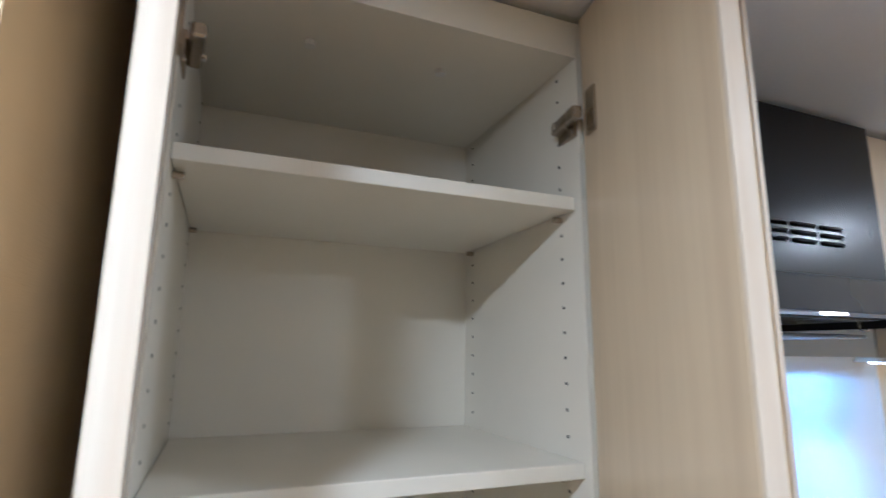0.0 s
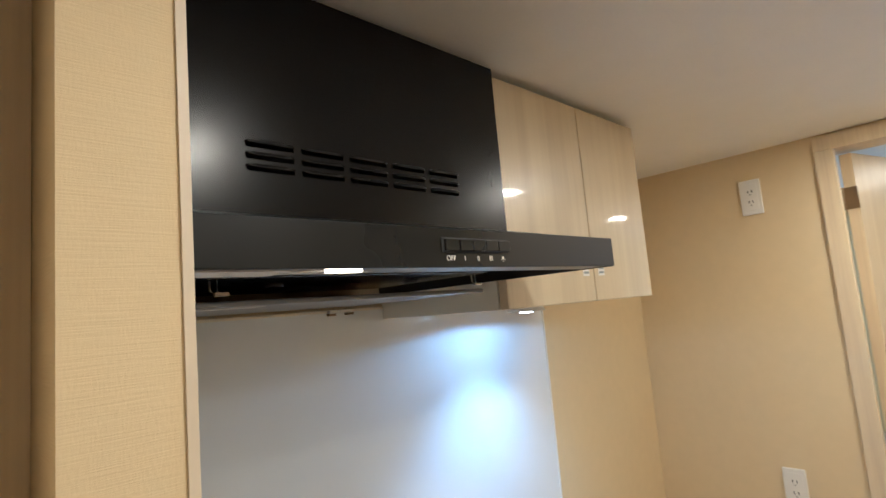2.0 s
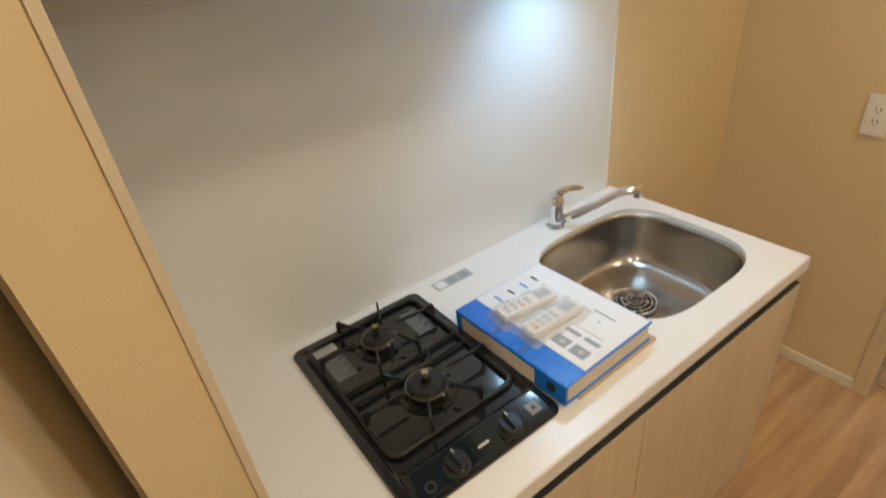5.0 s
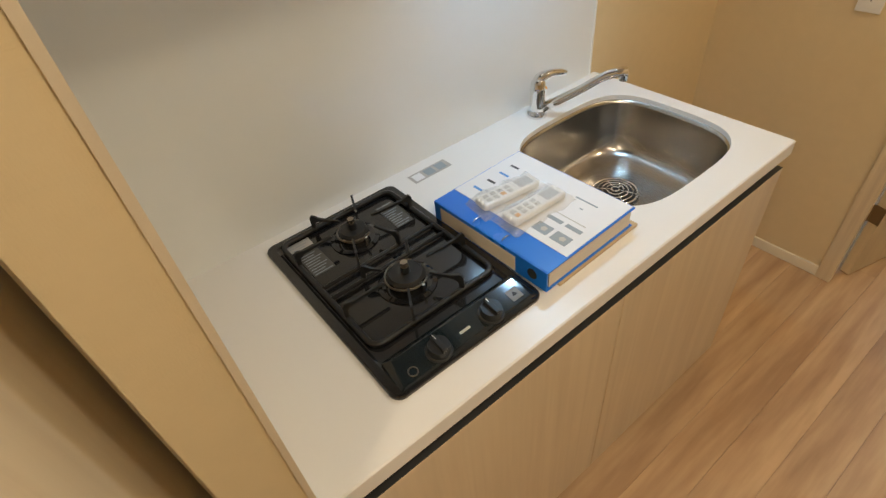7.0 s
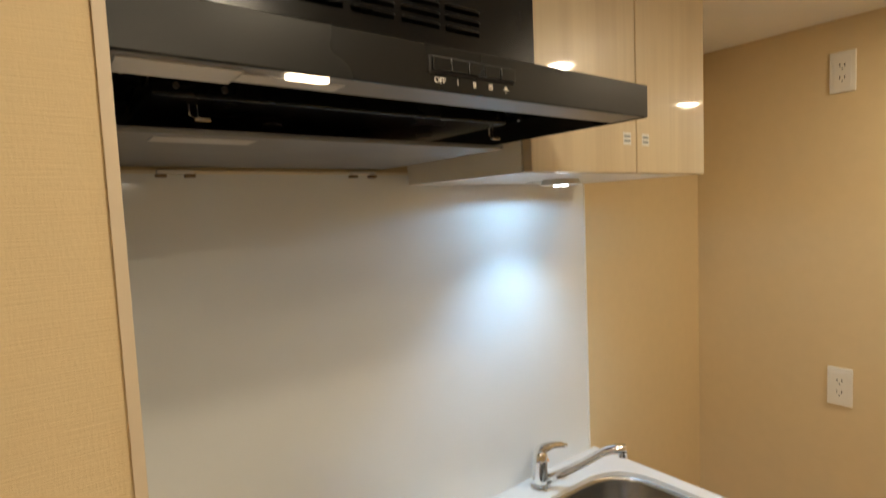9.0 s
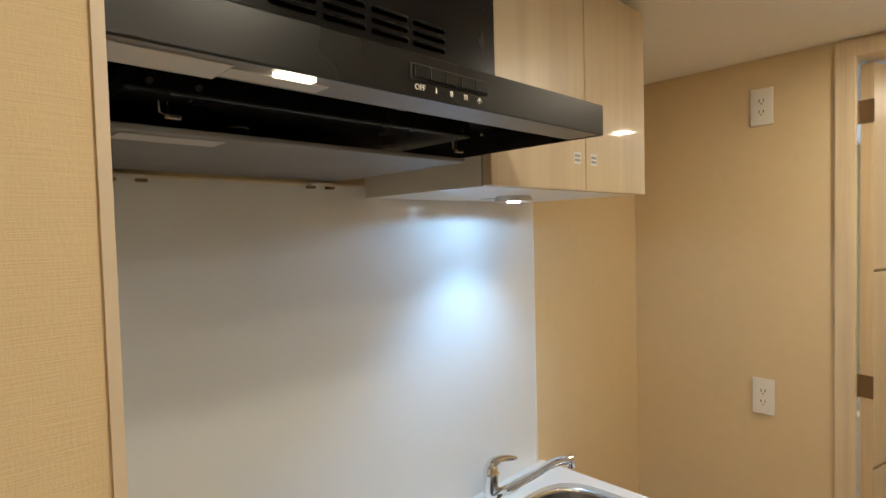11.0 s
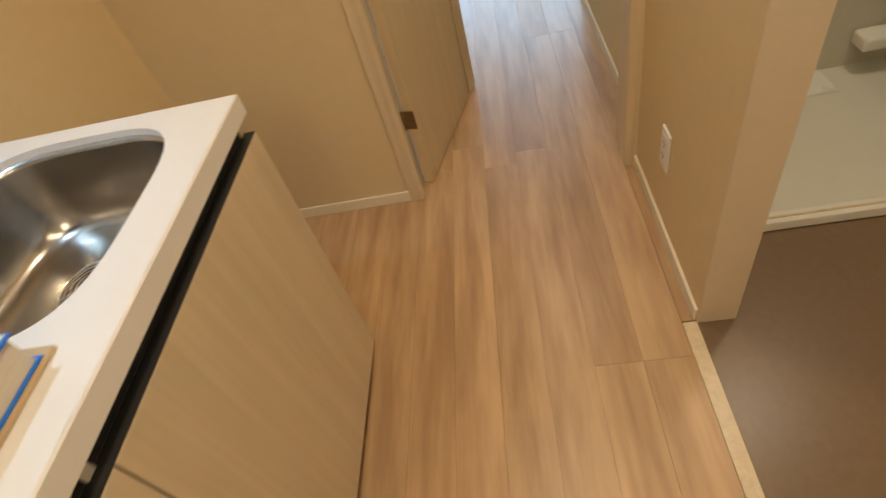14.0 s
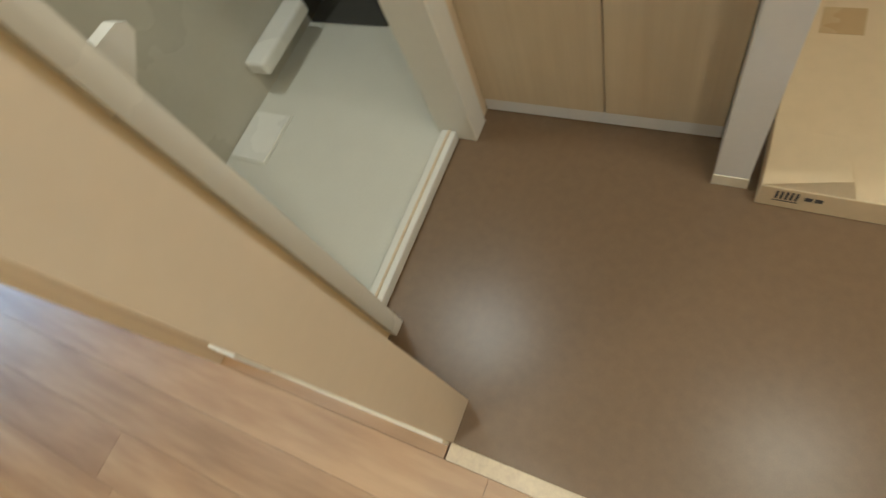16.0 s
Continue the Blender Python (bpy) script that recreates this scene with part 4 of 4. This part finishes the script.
        for i in range(nx - 1):
            for j in range(ny - 1):
                wrap.faces.new((grid[i][j], grid[i + 1][j], grid[i + 1][j + 1], grid[i][j + 1]))
        part("bubble_wrap", wrap, WRAP, r, "crumpled clear bubble wrap", smooth=True)


binder()


# ---- outlets ----
def outlet(y, z, x=EAST, turn=0.0):
    o = thing("wall_outlet", "white double socket plate on the cream wall", "socket", "wall outlets", at=(x, y, z))
    o.rotation_euler = (0, 0, radians(turn))
    plate = block("plate", -0.008, -0.0003, -0.033, 0.033, -0.060, 0.060, WHITEPL, o, bevel=0.003, segments=3)
    face = block("face", -0.0095, -0.008, -0.022, 0.022, -0.046, 0.046, WHITEPL, o, bevel=0.0008)
    for dz in (-0.016, 0.020):
        for dy in (-0.006, 0.006):
            block("slot", -0.0099, -0.0096, dy - 0.0012, dy + 0.0012, dz - 0.005, dz + 0.005, SLOT, face)
        part("earth_pin", bm_cyl(bmesh.new(), (-0.0098, 0, dz - 0.011), 0.002, 0.0004, 10, turn=(0, 90, 0)), SLOT, face)
    return o


outlet(-0.441, 0.988)
outlet(-0.439, 1.943)
outlet(SOUTH, 0.285, 1.748, -90)


# ---- living room door ----
def living_door():
    d = thing("living_door", "pale oak door standing wide open into the living room", "door", at=(2.125, -0.684, 0.008))
    d.rotation_euler = (0, 0, radians(-15.2))
    L, T, H = 0.67, 0.034, 2.028
    y0 = -T
    # panels with grooves between
    leaf = block("leaf_core", 0.0, L, y0 + 0.003, 0, 0, H, DOORWOOD, d, bevel=0.001)
    for z0, z1 in ((0.0, 0.788), (0.797, 1.398), (1.407, H)):
        block("panel", 0.0, 0.570, y0, y0 + 0.0029, z0, z1, DOORWOOD, leaf, bevel=0.0008, segments=1)
        block("panel", 0.580, L, y0 - 0.004, y0 + 0.0029, z0, z1, DOORWOOD, leaf, bevel=0.0008, segments=1)
    # Dark brown strips paint the shade that lies in the door's grooves.
    for z in (0.7925, 1.4025):
        block("groove_shade", 0.0, 0.570, y0 + 0.0019, y0 + 0.0028, z - 0.0045, z + 0.0045, HINGEBROWN, leaf)
    block("groove_shade", 0.570, 0.580, y0 + 0.0019, y0 + 0.0028, 0, H, HINGEBROWN, leaf)
    block("hinge_edge", -0.0012, -0.0002, y0, 0, 0, H, TRIM, d)
    for z in (0.275, 1.045, 1.885):
        h = block("hinge", -0.0035, -0.0013, y0 - 0.002, 0.008, z - 0.035, z + 0.035, HINGEBROWN, d, "bronze butt hinge")
        part("hinge_pin", bm_cyl(bmesh.new(), (-0.004, 0.006, z), 0.005, 0.072, 14), HINGEBROWN, h)
    for s in (-1, 1):
        yy = y0 if s < 0 else 0
        ro = part("handle", bm_cyl(bmesh.new(), (L - 0.052, yy + s * 0.004, 0.975), 0.022, 0.008, 24, turn=(90, 0, 0)), CHROME, d, "chrome lever handle")
        bm = bmesh.new()
        bm_tube(bm, [(L - 0.052, yy + s * 0.006, 0.975), (L - 0.052, yy + s * 0.045, 0.975), (L - 0.062, yy + s * 0.052, 0.975), (L - 0.155, yy + s * 0.052, 0.975)], 0.008, 12)
        part("lever", bm, CHROME, ro, smooth=True)
    block("latch_plate", L - 0.0004, L + 0.0012, y0 + 0.007, -0.007, 0.90, 1.05, CHROME, d)
    block("bottom_seal", 0.004, L - 0.004, y0 + 0.008, -0.008, -0.006, -0.0002, HINGEBROWN, d)


living_door()


# ---- living room window, balcony and the house opposite ----
def window():
    w = structure(new("window_living"), "black aluminium balcony window with two tall panes")
    X = 7.20
    fr = bmesh.new()
    bm_box(fr, X - 0.02, X + 0.08, -2.32, -2.27, 0, 2.02)
    bm_box(fr, X - 0.02, X + 0.08, -0.35, -0.30, 0, 2.02)
    bm_box(fr, X - 0.02, X + 0.08, -2.27, -0.35, 0, 0.055)
    bm_box(fr, X - 0.02, X + 0.08, -2.27, -0.35, 1.965, 2.02)
    part("window_frame", fr, BLACKFRAME, w)
    for y0, y1, x in ((-2.27, -1.205, X + 0.005), (-1.265, -0.35, X + 0.040)):
        sash = bmesh.new()
        for a in ((y0, y0 + 0.06, 0.055, 1.965), (y1 - 0.06, y1, 0.055, 1.965), (y0 + 0.06, y1 - 0.06, 0.055, 0.125), (y0 + 0.06, y1 - 0.06, 1.915, 1.965)):
            bm_box(sash, x, x + 0.03, *a)
        sa = part("sash", sash, BLACKFRAME, w)
        p = block("pane", x + 0.012, x + 0.018, y0 + 0.06, y1 - 0.06, 0.125, 1.915, GLASS if y1 > -1 else TEAL, sa)
        p.visible_shadow = False
        block("pull", x - 0.012, x, y0 + 0.02, y0 + 0.04, 0.85, 1.05, BLACKFRAME, sa, bevel=0.003)
    structure(block("balcony_floor", 7.30, 8.45, -3.6, 1.6, -0.12, -0.02, CONCRETE))
    structure(block("balcony_wall", 8.35, 8.45, -3.6, 1.6, -0.02, 0.90, PARAPET), "white balcony parapet")
    structure(block("balcony_coping", 8.33, 8.47, -3.6, 1.6, 0.90, 0.935, FACADE), "white metal coping on the parapet")
    structure(block("balcony_ceiling", 7.30, 8.45, -3.6, 1.6, 2.5, 2.62, CONCRETE))
    structure(block("ground", 7.0, 120, -60, 60, -9.2, -9.0, CONCRETE))
    h = thing("house", "white rendered apartment building across the street", "building")
    bm_wall = bmesh.new()
    bm_box(bm_wall, 26, 34, -22, 16, -9, 10.5)
    part("wall", bm_wall, FACADE, h)
    block("roof", 25.7, 34.3, -22.3, 16.3, 10.5, 10.9, CONCRETE, h)
    for fz in (-5.83, -3.29, -0.75, 1.79, 4.33, 6.87):
        for y in (-18.6, -13.7, -8.8, -3.8, 1.1, 6.0, 10.9):
            win = block("window", 25.86, 26.02, y, y + 2.4, fz, fz + 1.42, BLACKFRAME, h)
            block("pane", 25.84, 25.859, y + 0.08, y + 1.16, fz + 0.08, fz + 1.34, DARKPANE, win)
            block("pane", 25.84, 25.859, y + 1.24, y + 2.32, fz + 0.08, fz + 1.34, PALEPANE, win)


window()


# ---- closet and carton in the hall ----
def closet():
    c = thing("closet", "pale oak closet with two flat closed doors beside the bath", "closet")
    for x0, x1 in ((1.024, 1.2885), (1.2915, 1.611)):
        block("door", x0, x1, -2.290, -2.270, 0.048, CEIL - 0.02, DOORWOOD, c, bevel=0.0015)
    block("backing", 1.024, 1.611, -2.356, -2.292, 0, CEIL - 0.001, INNERBLACK, c)
    block("toe_board", 1.024, 1.611, -2.288, -2.272, 0.004, 0.046, GREYWALL, c, bevel=0.001)


def carton():
    b = thing("cardboard_box", "flat pale cardboard box with brown tape lying on the vinyl floor", "box", at=(0.933, -2.118, 0.0005))
    b.rotation_euler = (0, 0, radians(-0.8))
    H = 0.072
    block("body", -0.46, 0.0, -0.70, 0.0, 0, H, CARTON, b, bevel=0.003)
    fl = bmesh.new()
    v = [fl.verts.new(p) for p in ((-0.16, -0.002, H + 0.0008), (-0.002, -0.002, H + 0.0008), (-0.002, -0.15, H + 0.0008), (-0.13, -0.13, H + 0.014), (-0.15, -0.03, H + 0.016))]
    fl.faces.new(v)
    made = bmesh.ops.solidify(fl, geom=fl.faces[:], thickness=0.0025)
    part("flap", fl, CARTON, b)
    block("tape", -0.13, -0.045, -0.50, -0.42, H + 0.0004, H + 0.0012, TAPE, b, "brown packing tape")
    for i in range(5):
        block("print", -0.072 + i * 0.009, -0.067 + i * 0.009, 0.0004, 0.0009, 0.034, 0.062, INK, b)
    block("print", -0.075, -0.028, 0.0004, 0.0009, 0.026, 0.029, INK, b)
    for i in range(2):
        block("print", -0.115 + i * 0.018, -0.101 + i * 0.018, 0.0004, 0.0009, 0.040, 0.053, INK, b)
    roll = thing("tape_roll", "roll of clear packing tape lying on the cardboard box", "tape roll", at=(0.683, -2.297, 0.0735))
    part("tape_ring", bm_tube(bmesh.new(), [(0.04 * math.cos(k * math.tau / 32), 0.04 * math.sin(k * math.tau / 32), 0.012) for k in range(32)], 0.011, 10, True), LABELSILVER, roll, smooth=True)
    part("core", bm_tube(bmesh.new(), [(0.029 * math.cos(k * math.tau / 32), 0.029 * math.sin(k * math.tau / 32), 0.012) for k in range(32)], 0.004, 8, True), KRAFT, roll, smooth=True)


closet()
carton()


# ---- downlight and fill fittings ----
# The fourth fitting is made up to go with the added hall fill.
for fx, fy in DOWNLIGHTS_AND_FILL:
    f = thing("downlight", "small round recessed downlight or added fill fitting, lit warm white, in the ceiling", "ceiling light", "ceiling downlights", at=(fx, fy, CEIL))
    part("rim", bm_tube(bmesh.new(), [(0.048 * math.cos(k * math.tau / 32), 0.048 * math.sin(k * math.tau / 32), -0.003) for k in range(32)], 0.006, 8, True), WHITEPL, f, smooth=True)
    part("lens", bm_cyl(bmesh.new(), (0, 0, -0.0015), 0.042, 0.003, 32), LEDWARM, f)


# ---- floors ----
def floors():
    structure(block("subfloor", -1.6, 7.2, -3.3, 0.9, -0.20, -0.0125, SUBFLOOR))
    structure(block("vinyl_floor", -1.5, 1.656, -3.2, -1.4275, -0.012, -0.0005, VINYL), "speckled brown cushion vinyl floor")
    structure(block("transition_strip", -1.5, 1.387, -1.427, -1.391, -0.012, 0.0022, TRIM, bevel=0.001), "pale flat threshold strip between the floors")
    floor = structure(new("floor_wood"), "light oak laminate floor boards")
    width = 0.1205
    meshes = {}
    rows = []
    y = -1.3905
    while y < 0.8:
        rows.append((y, y + width, -1.5, 7.2))
        y += width
    y = -1.3905 - width
    while y > -2.7:
        rows.append((y, y + width, 2.05 if y > -1.56 else 3.43, 7.2))
        y -= width
    rng = random.Random(4)
    for i, (a, b, xa, xb) in enumerate(rows):
        lo = a if b > -1.4 else max(a, -2.65)
        hi = min(b, 0.0) if xa < 2 else b
        if abs(b + 1.3905) < 0.001:
            xa = 3.43
            for fa, fb, fl in ((1.392, 2.0445, -1.4298), (2.045, 2.1445, -1.4095), (2.145, 3.4295, -1.5598)):
                bm = bm_box(bmesh.new(), 0, fb - fa, 0, b - fl - 0.0008, -0.012, 0, 0.0005, 1)
                me = bpy.data.meshes.new("board")
                bm.to_mesh(me)
                bm.free()
                me.materials.append(FLOOR)
                ob = new("board", me)
                ob.location, ob.parent = (fa, fl, 0), floor
        x = xa
        step = 1.290 if i < 2 else 0.30 + rng.random() * 0.5
        while x < xb - 0.02:
            e = min(step if step > x + 0.05 else x + 1.8, xb)
            top = hi if e <= 2.0 else min(b, 0.8)
            if top - lo > 0.01:
                key = (round(e - x, 3), round(top - lo, 4))
                if key not in meshes:
                    bm = bm_box(bmesh.new(), 0, e - x - 0.0004, 0, top - lo - 0.0004, -0.012, 0.0, 0.0005, 1)
                    me = bpy.data.meshes.new("board")
                    bm.to_mesh(me)
                    bm.free()
                    me.materials.append(FLOOR)
                    meshes[key] = me
                ob = new("board", meshes[key])
                ob.location = (x, lo, 0)
                ob.parent = floor
            x = e
            step = e + 1.8


floors()
